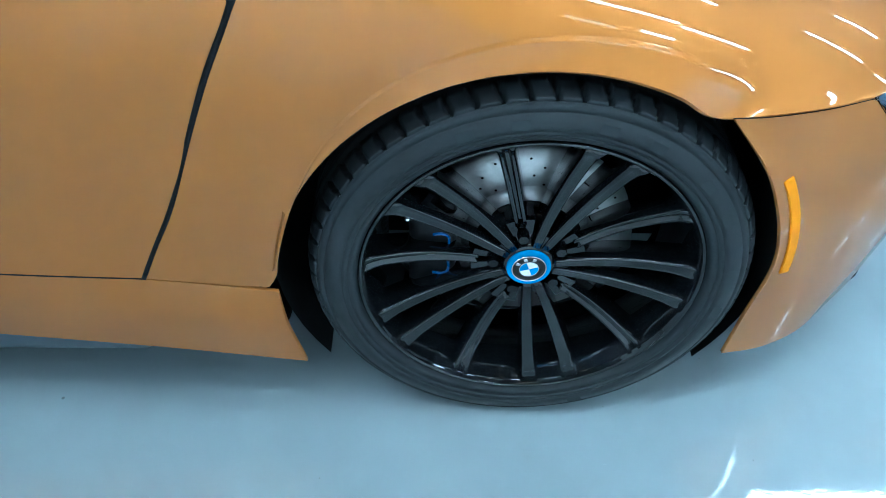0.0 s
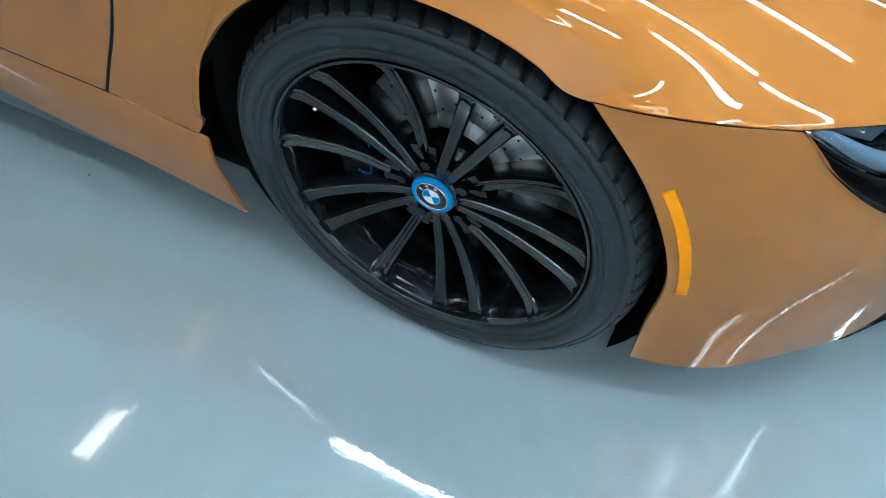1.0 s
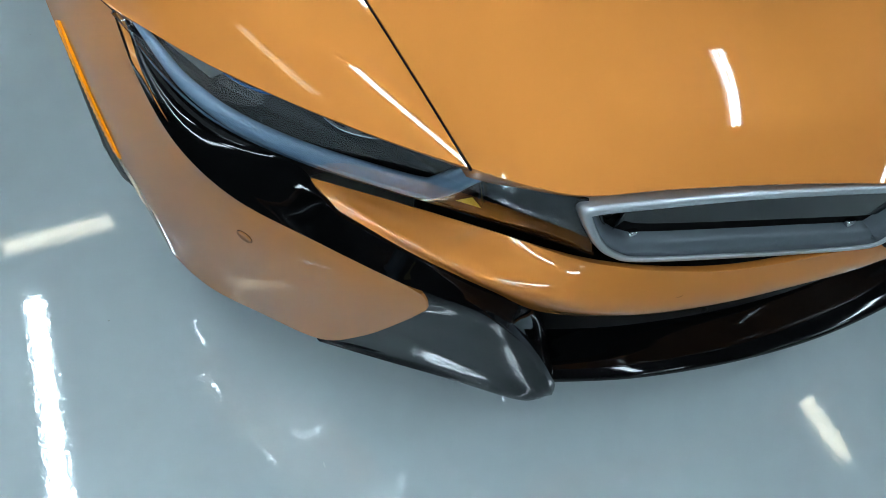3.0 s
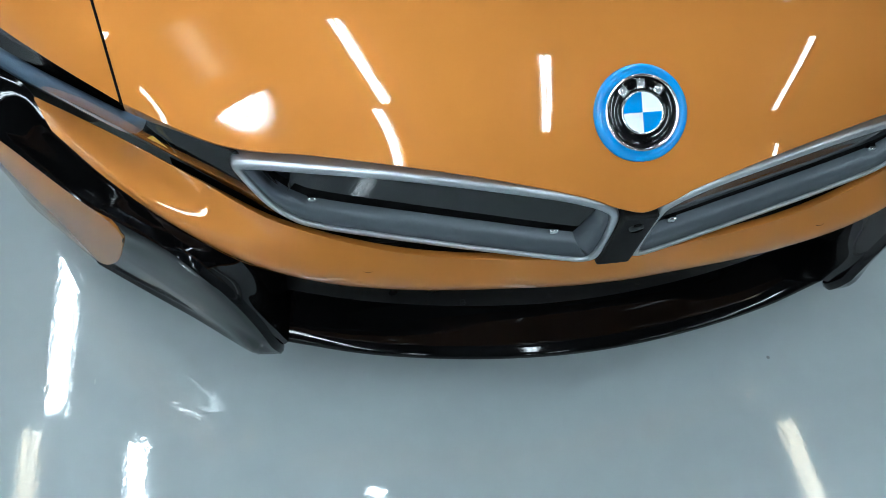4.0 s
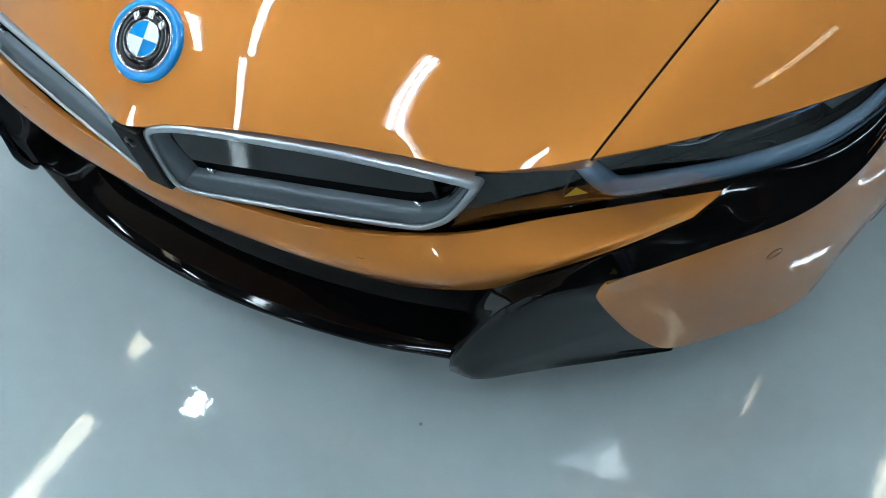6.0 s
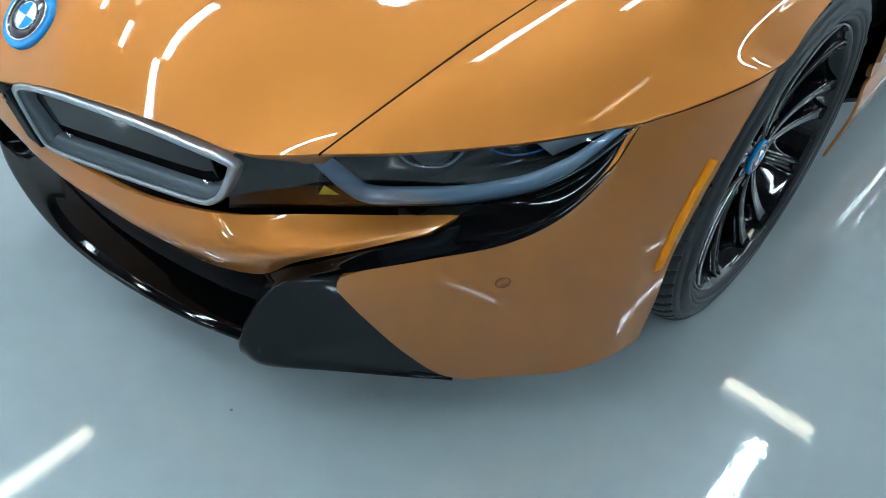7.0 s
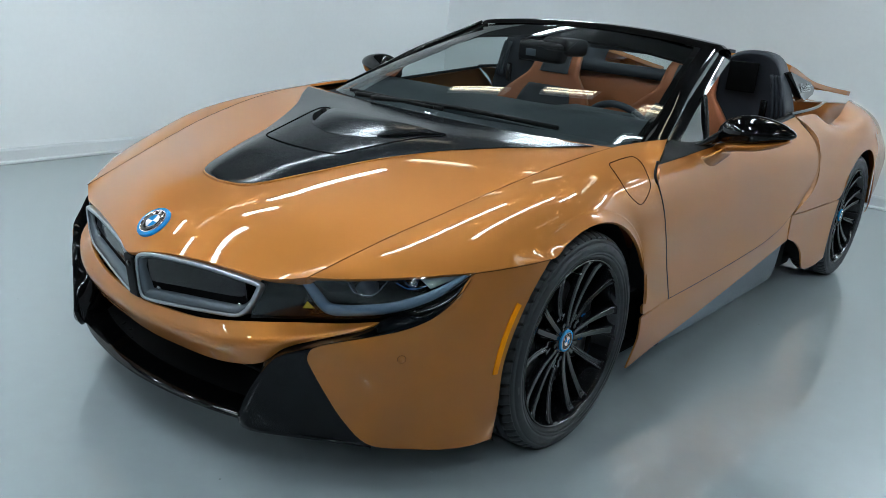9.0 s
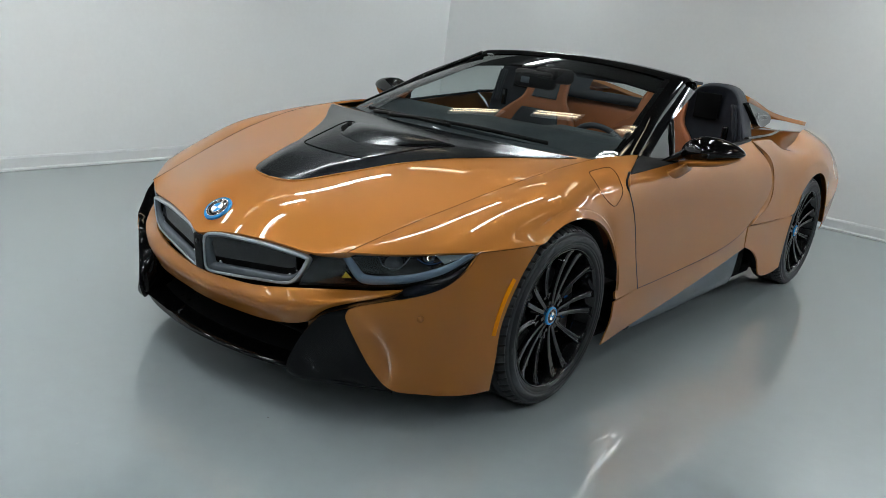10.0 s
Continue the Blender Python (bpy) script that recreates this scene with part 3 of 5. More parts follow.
KIDNEY = [(0.022, 0.525), (0.032, 0.543), (0.058, 0.555), (0.11, 0.563), (0.25, 0.568), (0.36, 0.564), (0.425, 0.560), (0.441, 0.553), (0.437, 0.535), (0.415, 0.490), (0.39, 0.462), (0.355, 0.446), (0.24, 0.430), (0.14, 0.418), (0.06, 0.410), (0.032, 0.413), (0.021, 0.43), (0.018, 0.475)]


def inset_loop(p, d):
    """Moves a closed line in the (x, z) plane inwards."""
    t = np.roll(p, -1, 0) - np.roll(p, 1, 0)
    t /= np.linalg.norm(t, axis=1, keepdims=True)
    n = np.stack([t[:, 1], -t[:, 0]], 1)
    if ((p - p.mean(0)) * n).sum() > 0:
        n = -n
    return p + n * np.reshape(d, (-1, 1))


def kidney():
    o = spline(KIDNEY, 168, True)
    low = np.clip((0.50 - o[:, 1]) / 0.08, 0, 1)
    width = 0.019 + 0.014 * low
    def ring_of(steps):
        return bridge([[(x, face_y(x, z) + back, z) for x, z in inset_loop(o, d)] for d, back in steps])
    v, f = ring_of(((0.0, 0.05), (-0.001, 0.005), (-0.0004, 0.0015), (0.001, -0.0004), (0.003, -0.0014), (0.0078, -0.0018), (0.0092, -0.0012), (0.0096, 0.0008), (0.0097, 0.004)))
    frames = sided("kidney_grille", v, f, SILVER, car, "satin silver kidney grille surround with closed black shutter")
    v, f = ring_of(((0.0094, 0.003), (0.0104, 0.0018), (width * 0.85, 0.011), (width, 0.0155), (width + 0.002, 0.05)))
    for side, fr in zip((1, -1), frames):
        put("bevel", mesh_of("bevel", np.array(v) * (side, 1, 1), f if side > 0 else [tuple(reversed(q)) for q in f], BEVEL), fr, "grey inner bevel")
    inner = inset_loop(o, width)
    for side, fr in zip((1, -1), frames):
        # closed shutter: an upper blade and, behind it, a lower gloss strip
        xs = np.linspace(inner[:, 0].min() + 0.001, inner[:, 0].max() - 0.001, 40)
        up, lo = inner[inner[:, 1] > 0.49], inner[inner[:, 1] <= 0.49]
        def limit(pts):
            pts = pts[np.argsort(pts[:, 0])]
            return np.interp(xs, pts[:, 0], pts[:, 1])
        top_z, low_z = limit(up), limit(lo)
        low_z = np.minimum(low_z, top_z)
        split = np.minimum(low_z + 0.024, top_z)
        for a, b, depth, mat, nm in ((split, top_z, 0.020, SHUTTER, "upper_shutter"), (low_z, split, 0.025, DARK, "lower_shutter")):
            g = np.array([[(side * x, face_y(x, z) + depth - 0.02 * (z - 0.5), z) for x, z in zip(xs, a + (b - a) * u)] for u in (0, 0.33, 0.66, 1)])
            v, f = sheet(g, (0, -1, 0), skirt=0.01, gap=0)
            put(nm, mesh_of(nm, v, f, mat), fr)
        for x, wdt in ((0.075, 0.010), (0.36, 0.010)):
            part("hinge", block((0.012, 0.010, 0.010), (side * x, face_y(x, 0.455) + 0.022, 0.478 if x > 0.2 else 0.452), 0.003, 2), CHROME, fr)


kidney()
part("camera_pod", block((0.044, 0.03, 0.125), (0, -0.890, 0.474), 0.005, 3, lambda p: Vector((p.x, p.y - 0.14 * p.z, p.z))), MATT, car, "black front camera housing between the grilles")
v, f = lathe([(0.0, -0.004), (0.008, -0.003), (0.010, 0.001), (0.010, 0.012)], 24, "x")
cam_eye = put("front_camera", mesh_of("front_camera", v, f, GLOSS), car, "small round camera", pose(0, -0.9095, 0.512, 0, 0, 90))


# badges: plain quartered discs
def badge(parent, radius, m, ring_blue=True):
    scale = radius / 0.052
    v, f = lathe([(r * scale, h * scale) for r, h in [(0.0525, -0.004), (0.0525, 0.002), (0.051, 0.0045), (0.0405, 0.006), (0.0405, 0.002)]], 64, "z")
    b = put("badge", mesh_of("badge", v, f, BADGE_BLUE), parent, "round badge, blue ring round a black ring and blue and white quarters", m)
    for nm, prof, mat in (("chrome_ring", [(0.0412, 0.003), (0.0412, 0.0068), (0.0395, 0.0072), (0.0385, 0.006)], CHROME),
                          ("black_ring", [(0.0390, 0.0050), (0.0385, 0.0062), (0.0225, 0.0066), (0.022, 0.005)], GLOSS),
                          ("inner_ring", [(0.0235, 0.005), (0.0233, 0.0072), (0.0218, 0.0074), (0.0215, 0.005)], CHROME)):
        v, f = lathe([(r * scale, h * scale) for r, h in prof], 48, "z")
        put(nm, mesh_of(nm, v, f, mat), b)
    for i in range(4):
        arc = [(0, 0)] + [(0.0222 * math.cos(w), 0.0222 * math.sin(w)) for w in np.linspace(i * math.pi / 2, (i + 1) * math.pi / 2, 9)]
        v = [(x * scale, y * scale, 0.0066 * scale) for x, y in arc]
        put("quarter", mesh_of("quarter", v, [tuple(range(len(v)))], BADGE_BLUE if i % 2 else WHITE, False), b)
    # three plain raised marks on the upper part of the black ring
    for w in (50, 90, 130):
        a = radians(w)
        part("mark", block((0.009 * scale, 0.010 * scale, 0.0012 * scale), (0, 0, 0), 0.0003 * scale, 1), CHROME, b,
             m=Matrix.Translation((0.0307 * scale * math.cos(a), 0.0307 * scale * math.sin(a), 0.0068 * scale)) @ pose(0, 0, 0, 0, 0, w - 90))
    return b


seat_at, seat_way, _, _ = hood_tree.find_nearest(Vector((0, -0.829, 0.613)))
badge(car, 0.052, Matrix.Translation(seat_at + seat_way * 0.001) @ Euler((math.atan2(-seat_way.y, seat_way.z), 0, 0)).to_matrix().to_4x4())


# headlight: housing behind, light guide, lens in front
lamp_top = [(0.436, -0.797, 0.566), (0.50, -0.766, 0.578)] + HLT
lamp_low = [(0.407, -0.806, 0.455), (0.47, -0.757, 0.462), (0.60, -0.665, 0.476), (0.70, -0.607, 0.505), (0.775, -0.56, 0.545), (0.818, -0.505, 0.585), (0.842, -0.444, 0.631)]
lt, ll = spline(lamp_top, 60), spline(lamp_low, 60)


def between(a, b, u, back):
    """A line between the lamp's upper and lower edge, set back from the face."""
    p = a + (b - a) * np.reshape(u, (-1, 1))
    n = np.array([0.62, -0.76, 0.1])
    return p - n * np.reshape(back, (-1, 1))


ones = np.ones(60)
x01 = np.linspace(0, 1, 60)
bowl = np.clip(np.sin(np.clip((x01 - 0.22) / 0.76, 0, 1) * math.pi), 0, 1) ** 0.5
deep = [between(lt, ll, u * ones, 0.004 + 0.045 * bowl * d) for u, d in ((0.0, 0.1), (0.08, 1), (0.40, 1.2), (0.74, 0.9), (0.88, 0.15), (1.0, 0.1))]
v, f = sheet(loft(deep, 60, 26), (0.6, -0.8, 0), skirt=0, gap=0)
lamp_l, lamp_r = sided("headlight", v, f, LIP_BLACK, car, "dark headlight with a U-shaped light guide behind clear glass")
lens_rows = [between(lt, ll, u * ones, b * ones) for u, b in ((0.015, 0.002), (0.45, -0.006), (0.92, 0.001))]
for side, lamp in zip((1, -1), (lamp_l, lamp_r)):
    def lamp_part(nm, v, f, mat, label=""):
        v = np.array(v) * (side, 1, 1)
        return put(nm, mesh_of(nm, v, [tuple(reversed(q)) for q in f] if side < 0 else f, mat), lamp, label)
    v, f = sheet(loft(lens_rows, 60, 12), (0.6, -0.8, 0), skirt=0.004, gap=0.001)
    lamp_part("lens", v, f, LENS, "clear lamp glass").visible_shadow = False
    # U-shaped guide: down at the inner end, along the bottom, up at the outer end
    path = [between(lt, ll, u * ones, b * ones)[i] for i, u, b in ((13, 0.08, 0.012), (15, 0.30, 0.012), (18, 0.62, 0.010), (20, 0.73, 0.008), (25, 0.765, 0.008), (34, 0.78, 0.008), (42, 0.775, 0.008), (48, 0.72, 0.008), (53, 0.56, 0.010), (57, 0.26, 0.012))]
    v, f = tube(path, [0.007, 0.009, 0.010, 0.0095, 0.009, 0.0085, 0.0085, 0.008, 0.006, 0.004], n=60, k=14, flat=1.55)
    lamp_part("light_guide", v, f, LAMP_BAND, "pale blue U-shaped light guide")
    path = [between(lt, ll, u * ones, b * ones)[i] for i, u, b in ((24, 0.12, 0.03), (26, 0.40, 0.035), (31, 0.46, 0.035), (35, 0.10, 0.03))]
    v, f = tube(path, 0.0022, n=30, k=8)
    lamp_part("inner_bezel", v, f, CHROME)
    path = [between(lt, ll, u * ones, b * ones)[i] for i, u, b in ((37, 0.2, 0.03), (40, 0.42, 0.036), (44, 0.46, 0.036), (47, 0.24, 0.03), (44, 0.1, 0.03))]
    v, f = tube(path, 0.0016, n=30, k=8)
    lamp_part("blue_accent", v, f, BLUE, "thin blue accent line")
    for i, u, r in ((29, 0.30, 0.030), (41, 0.28, 0.027)):
        c = between(lt, ll, u * ones, 0.05 * ones)[i]
        v, f = lathe([(0.0, 0.016), (r * 0.55, 0.012), (r * 0.8, 0.0), (r, -0.004), (r, -0.02)], 32, "x")
        turn = pose(0, 0, 0, 0, 0, -50).to_3x3()
        lamp_part("projector", [tuple(turn @ Vector(p) + Vector(c)) for p in v], f, LAMP_GREY if i < 35 else CHROME)
    fin = [between(lt, ll, u * ones, b * ones)[i] for i, u, b in ((43, 0.07, 0.022), (56, 0.07, 0.013), (55, 0.34, 0.015), (46, 0.55, 0.026))]
    fin = np.array([[fin[0] * (1 - t) + fin[1] * t for t in np.linspace(0, 1, 8)], [fin[3] * (1 - t) + fin[2] * t for t in np.linspace(0, 1, 8)]])
    v, f = sheet(fin, (0.6, -0.8, 0), skirt=0.003, gap=0)
    lamp_part("reflector", v, f, SILVER, "silver outer reflector")
    # small triangular warning sticker
    c = between(lt, ll, 0.55 * ones, 0.003 * ones)
    a, b_, d_ = c[14], between(lt, ll, 0.72 * ones, 0.003 * ones)[13], between(lt, ll, 0.72 * ones, 0.003 * ones)[16]
    lamp_part("sticker", [a, b_, d_], [(0, 1, 2)], YELLOW, "small yellow warning sticker")

# gloss black strip from the headlight down between bumper bar and bumper corner
strip_up = [(0.842, -0.444, 0.628), (0.815, -0.507, 0.582), (0.772, -0.561, 0.541), (0.70, -0.607, 0.503), (0.675, -0.645, 0.476), (0.60, -0.727, 0.444), (0.52, -0.780, 0.404), (0.462, -0.800, 0.352)]
strip_low = POD[:-1] + [(0.603, -0.769, 0.432), (0.568, -0.788, 0.416), (0.533, -0.809, 0.396), (0.494, -0.830, 0.346)]
su, sl = spline(strip_up, 50), spline(strip_low, 50)
nrm = np.array([0.6, -0.75, 0.2])
strip = np.array([su - nrm * 0.004, su * 0.75 + sl * 0.25 - nrm * 0.009, su * 0.42 + sl * 0.58 - nrm * 0.009, su * 0.2 + sl * 0.8 - nrm * 0.006, su * 0.1 + sl * 0.9 - nrm * 0.001, sl + nrm * 0.0015])
v, f = sheet(loft(strip, 50, 14), (0.6, -0.7, 0.3), skirt=0, gap=0)
sided("black_strip", v, f, LIP_BLACK, car, "gloss black strip below the headlight")

# black fin beside the intake
FIN_EDGE = [(0.603, -0.768, 0.430), (0.533, -0.809, 0.396), (0.494, -0.830, 0.346), (0.460, -0.848, 0.280), (0.437, -0.861, 0.205), (0.436, -0.860, 0.172), (0.455, -0.840, 0.154), (0.53, -0.775, 0.150), (0.62, -0.705, 0.150), (0.703, -0.640, 0.150)]
POD_FRONT = [(0.603, -0.770, 0.426), (0.599, -0.776, 0.408), (0.604, -0.766, 0.378), (0.616, -0.751, 0.336), (0.634, -0.726, 0.281), (0.656, -0.697, 0.225), (0.68, -0.668, 0.18), (0.705, -0.645, 0.156)]
fe, pf = spline(FIN_EDGE, 50), spline(POD_FRONT, 50)
bulge = np.array([0.35, -0.9, 0.0])
swell = np.sin(x01[:50] / x01[49] * math.pi).reshape(-1, 1)
foot = np.clip((0.215 - fe[:, 2:]) / 0.05, 0, 1)
fin_rows = np.array([pf - bulge * 0.002, pf * 0.7 + fe * 0.3 - bulge * 0.002 * swell, pf * 0.35 + fe * 0.65 + bulge * 0.002 * swell, pf * 0.14 + fe * 0.86 + bulge * (0.003 * swell + 0.006 * foot), fe - bulge * 0.016 * foot])
v, f = sheet(loft(fin_rows, 50, 16), (0.6, -0.8, 0), skirt=0.012, gap=0.0, lip=0.005)
sided("bumper_fin", v, f, FIN_BLACK, car, "satin black air-curtain fin beside the intake")
# inner face of the fin, turned to the intake, with three shallow louvres
inner_rows = [[(0.510, -0.818, 0.372), (0.474, -0.838, 0.315), (0.447, -0.849, 0.25), (0.434, -0.846, 0.192)], [(0.492, -0.812, 0.366), (0.455, -0.825, 0.30), (0.430, -0.83, 0.24), (0.417, -0.83, 0.185)], [(0.455, -0.79, 0.352), (0.432, -0.78, 0.30), (0.418, -0.77, 0.24), (0.412, -0.76, 0.185)], [(0.44, -0.69, 0.36), (0.43, -0.66, 0.30), (0.42, -0.63, 0.24), (0.42, -0.61, 0.185)]]
v, f = sheet(loft(inner_rows, 20, 24), (-1, -0.4, 0.2), skirt=0.004, gap=0)
fins = sided("fin_cheek", v, f, GLOSS, car, "gloss black cheek of the intake")
for side, fin in zip((1, -1), fins):
    for z in (0.335, 0.295, 0.255):
        part("louvre", block((0.006, 0.05, 0.012), (side * (0.436 - (0.335 - z) * 0.12), -0.735, z), 0.002, 2), GLOSS, fin)

# splitter and intake
lip_edge = [(0.425, -0.832, 0.185), (0.30, -0.870, 0.185), (0.15, -0.897, 0.186), (0, -0.907, 0.187)]


def shifted(line, dy, z, narrow=1.0):
    return whole([(x * narrow, y + dy, z) for x, y, _ in line])


split_rows = [shifted(lip_edge, 0.03, 0.165), shifted(lip_edge, 0.004, 0.174), shifted(lip_edge, 0.0, 0.185), shifted(lip_edge, 0.012, 0.192), shifted(lip_edge, 0.045, 0.198), shifted(lip_edge, 0.075, 0.205)]
floor_rows = [shifted(lip_edge, 0.072, 0.203), shifted(lip_edge, 0.10, 0.215), shifted(lip_edge, 0.14, 0.238), shifted(lip_edge, 0.19, 0.275)]
v, f = sheet(loft(split_rows, 61, 30), (0, -0.5, 1), skirt=0.0, gap=0)
splitter = put("splitter", mesh_of("splitter", v, f, LIP_BLACK), car, "gloss black front splitter lip")
v, f = sheet(loft(floor_rows, 61, 16), (0, -0.5, 1), skirt=0.0, gap=0)
put("intake_floor", mesh_of("intake_floor", v, f, INTAKE), car, "dull black floor of the intake")
for x, y in ((-0.16, -0.815), (-0.03, -0.82), (0.11, -0.815)):
    part("rivet", block((0.008, 0.008, 0.005), (x, y, 0.206), 0.002, 2), MATT, splitter)
intake = [[(x, -0.70, 0.18) for x in (-0.44, 0, 0.44)], [(x, -0.66, 0.26) for x in (-0.44, 0, 0.44)], [(x, -0.72, 0.36) for x in (-0.44, 0, 0.44)], [(x, -0.80, 0.40) for x in (-0.44, 0, 0.44)]]
v, f = sheet(loft(intake, 12, 12), (0, -1, 0), skirt=0, gap=0)
put("intake", mesh_of("intake", v, f, DARK), car, "dark intake opening")
for z in (0.255, 0.30):
    v, f = tube([(-0.42, -0.71, z), (0, -0.735, z), (0.42, -0.71, z)], 0.006, n=20, k=6)
    put("intake_bar", mesh_of("intake_bar", v, f, MATT), car)

# round parking sensors
def sensor(g, x, z, side):
    """A sensor flush in the sheet g where it passes (x, z)."""
    d = (g[:, :, 0] - x) ** 2 + (g[:, :, 2] - z) ** 2
    i, j = np.unravel_index(np.argmin(d), d.shape)
    n = Vector(normals(g)[i, j])
    if n.y > 0:
        n = -n
    near = np.argsort(d, axis=None)[:4]
    w = 1 / (d.reshape(-1)[near] + 1e-7)
    y = float((g[:, :, 1].reshape(-1)[near] * w).sum() / w.sum())
    n.x *= side
    turn = n.to_track_quat("X", "Z").to_matrix().to_4x4()
    v, f = lathe([(0.0, 0.0003), (0.0098, 0.0003), (0.0104, -0.001)], 24, "x")
    s = put("parking_sensor", mesh_of("parking_sensor", v, f, PAINT), car, "round body-coloured parking sensor", Matrix.Translation(Vector((side * x, y, z)) - n * 0.0004) @ turn)
    v, f = lathe([(0.0104, 0.0003), (0.0106, 0.0005), (0.0110, 0.0005), (0.0112, 0.0002), (0.0112, -0.004)], 24, "x")
    put("gap", mesh_of("gap", v, f, DARK), s)


for side in (1, -1):
    sensor(pod_g, 0.775, 0.421, side)
    sensor(bar_g, 0.301, 0.405, side)

# side markers
mk = []
for deg in np.linspace(30.8, 1.8, 41):
    row = []
    for r in (0.389, 0.395, 0.402):
        p = np.array(on_arch(deg, 0.9, r))
        d = (pod_g[:, :, 1] - p[1]) ** 2 + (pod_g[:, :, 2] - p[2]) ** 2
        i, j = np.unravel_index(np.argmin(d), d.shape)
        n = normals(pod_g)[i, j]
        n = n * (1 if n[0] > 0 else -1)
        # slide along the sheet's tangent plane to the wanted (y, z)
        x = pod_g[i, j, 0] - (n[1] * (p[1] - pod_g[i, j, 1]) + n[2] * (p[2] - pod_g[i, j, 2])) / n[0]
        row.append((x + 0.003, p[1], p[2]))
    mk.append(row)
for i, row in enumerate(mk):
    mk[i] = [(x + 0.0009 * (i % 2), y, z) for x, y, z in row]
v, f = sheet(np.array(mk), (1, -0.3, 0), skirt=0.004, gap=0, lip=0.0012)
sided("side_marker", v, f, AMBER, car, "amber side marker lamp on the bumper edge")

# dark rubber seal in the door gap
v, f = tube([(x - 0.004, y + 0.0015, z) for x, y, z in FENDER_REAR[2:]], 0.0055, n=50, k=8)
sided("door_seal", v, f, MATT, car, "black rubber seal in the door gap")

# rolled copper edge round the inlay
edge = spline(INLAY, 40)
line = [(x, y, hood_at(x, y) + 0.0015) for x, y in edge]
v, f = tube(line[:26], [0.0045, 0.004, 0.003, 0.001], n=60, k=8)
sided("rolled_edge", v, f, PAINT, hood)

# dark gap lines between hood, fender and bumper corner
for seam, wide in ((HS, 0.0016), (SM, 0.0007)):
    v, f = tube([(x, y, z - 0.0010) for x, y, z in seam], wide, n=60, k=8)
    sided("panel_gap", v, f, DARK, car)

# fuel flap on the left fender: a thin dark gap line
FLAP = [(0.814, 0.222, 0.832), (0.808, 0.259, 0.84), (0.815, 0.357, 0.849), (0.842, 0.367, 0.837), (0.873, 0.355, 0.809), (0.895, 0.35, 0.778), (0.904, 0.319, 0.749), (0.908, 0.28, 0.731), (0.9, 0.243, 0.745), (0.881, 0.21, 0.775), (0.85, 0.204, 0.808)]


def on_fender(p):
    d = ((fender_g - np.array(p)) ** 2).sum(2)
    i, j = np.unravel_index(np.argmin(d), d.shape)
    n = normals(fender_g)[i, j]
    n = n * (1 if n[0] + n[2] > 0 else -1)
    q = np.array(p)
    return q - n * ((q - fender_g[i, j]) @ n) + n * 0.0004


v, f = tube([on_fender(p) for p in spline(FLAP, 40, True)], 0.0013, n=80, k=6, closed=True)
put("fuel_flap", mesh_of("fuel_flap", v, f, DARK), fender_l, "fuel flap outline")

# doors
SILL_SEAM = [(0.935, 0.575, 0.358), (0.938, 0.78, 0.367), (0.942, 1.15, 0.388), (0.945, 1.45, 0.414), (0.945, 1.64, 0.447), (0.945, 1.77, 0.493), (0.945, 1.90, 0.56)]
DOOR_TOP = [(0.882, 0.428, 0.838), (0.878, 0.60, 0.846), (0.878, 0.80, 0.860), (0.883, 1.15, 0.884), (0.886, 1.45, 0.905), (0.884, 1.72, 0.930)]
door_rows = [
    DOOR_TOP,
    [(0.913, 0.390, 0.775), (0.920, 0.60, 0.785), (0.922, 0.85, 0.80), (0.928, 1.15, 0.81), (0.931, 1.45, 0.82), (0.931, 1.915, 0.82)],
    [(0.933, 0.462, 0.61), (0.932, 0.70, 0.62), (0.930, 1.0, 0.63), (0.932, 1.3, 0.65), (0.940, 1.6, 0.68), (0.948, 2.0, 0.71)],
    [(0.935, 0.505, 0.50), (0.928, 0.70, 0.50), (0.922, 1.0, 0.51), (0.925, 1.3, 0.53), (0.935, 1.6, 0.56), (0.948, 1.97, 0.62)],
    SILL_SEAM,
]
v, f = sheet(finer(fair(loft(door_rows, 50, 34), 0.07)), (1, 0, 0), skirt=0.02, gap=0.002)
sided("door", v, f, PAINT, car, "closed copper scissor door")

v, f = tube([(x - 0.005, y, z) for x, y, z in SILL_SEAM], 0.0055, n=50, k=8)
sided("sill_seal", v, f, MATT, car, "black rubber seal under the door")

# sill panel below the door, orange, running down to the arch
sill_rows = [
    [(0.934, 0.381, 0.335)] + SILL_SEAM[:6],
    [(0.938, 0.372, 0.26), (0.938, 0.60, 0.285), (0.935, 0.9, 0.31), (0.935, 1.2, 0.335), (0.94, 1.5, 0.37), (0.945, 1.77, 0.43)],
    [(0.922, 0.354, 0.152), (0.925, 0.60, 0.19), (0.922, 0.9, 0.22), (0.925, 1.2, 0.262), (0.935, 1.5, 0.315), (0.945, 1.79, 0.37)],
]
v, f = sheet(loft(sill_rows, 50, 16), (1, 0, 0), skirt=0.006)
sided("sill_panel", v, f, PAINT, car, "copper side sill panel")
blade_rows = [
    [(0.915, 0.60, 0.195), (0.918, 0.9, 0.225), (0.921, 1.2, 0.265), (0.93, 1.5, 0.312), (0.935, 1.75, 0.35)],
    [(0.905, 0.62, 0.16), (0.91, 0.9, 0.165), (0.915, 1.2, 0.175), (0.92, 1.5, 0.19), (0.92, 1.75, 0.20)],
    [(0.86, 0.62, 0.13), (0.86, 0.9, 0.13), (0.86, 1.2, 0.13), (0.86, 1.5, 0.13), (0.86, 1.8, 0.13)],
]
v, f = sheet(loft(blade_rows, 40, 12), (1, 0, 0), skirt=0.01)
sided("sill_blade", v, f, GREY, car, "grey-blue plastic sill blade")

# rear quarter
RY = 2.8


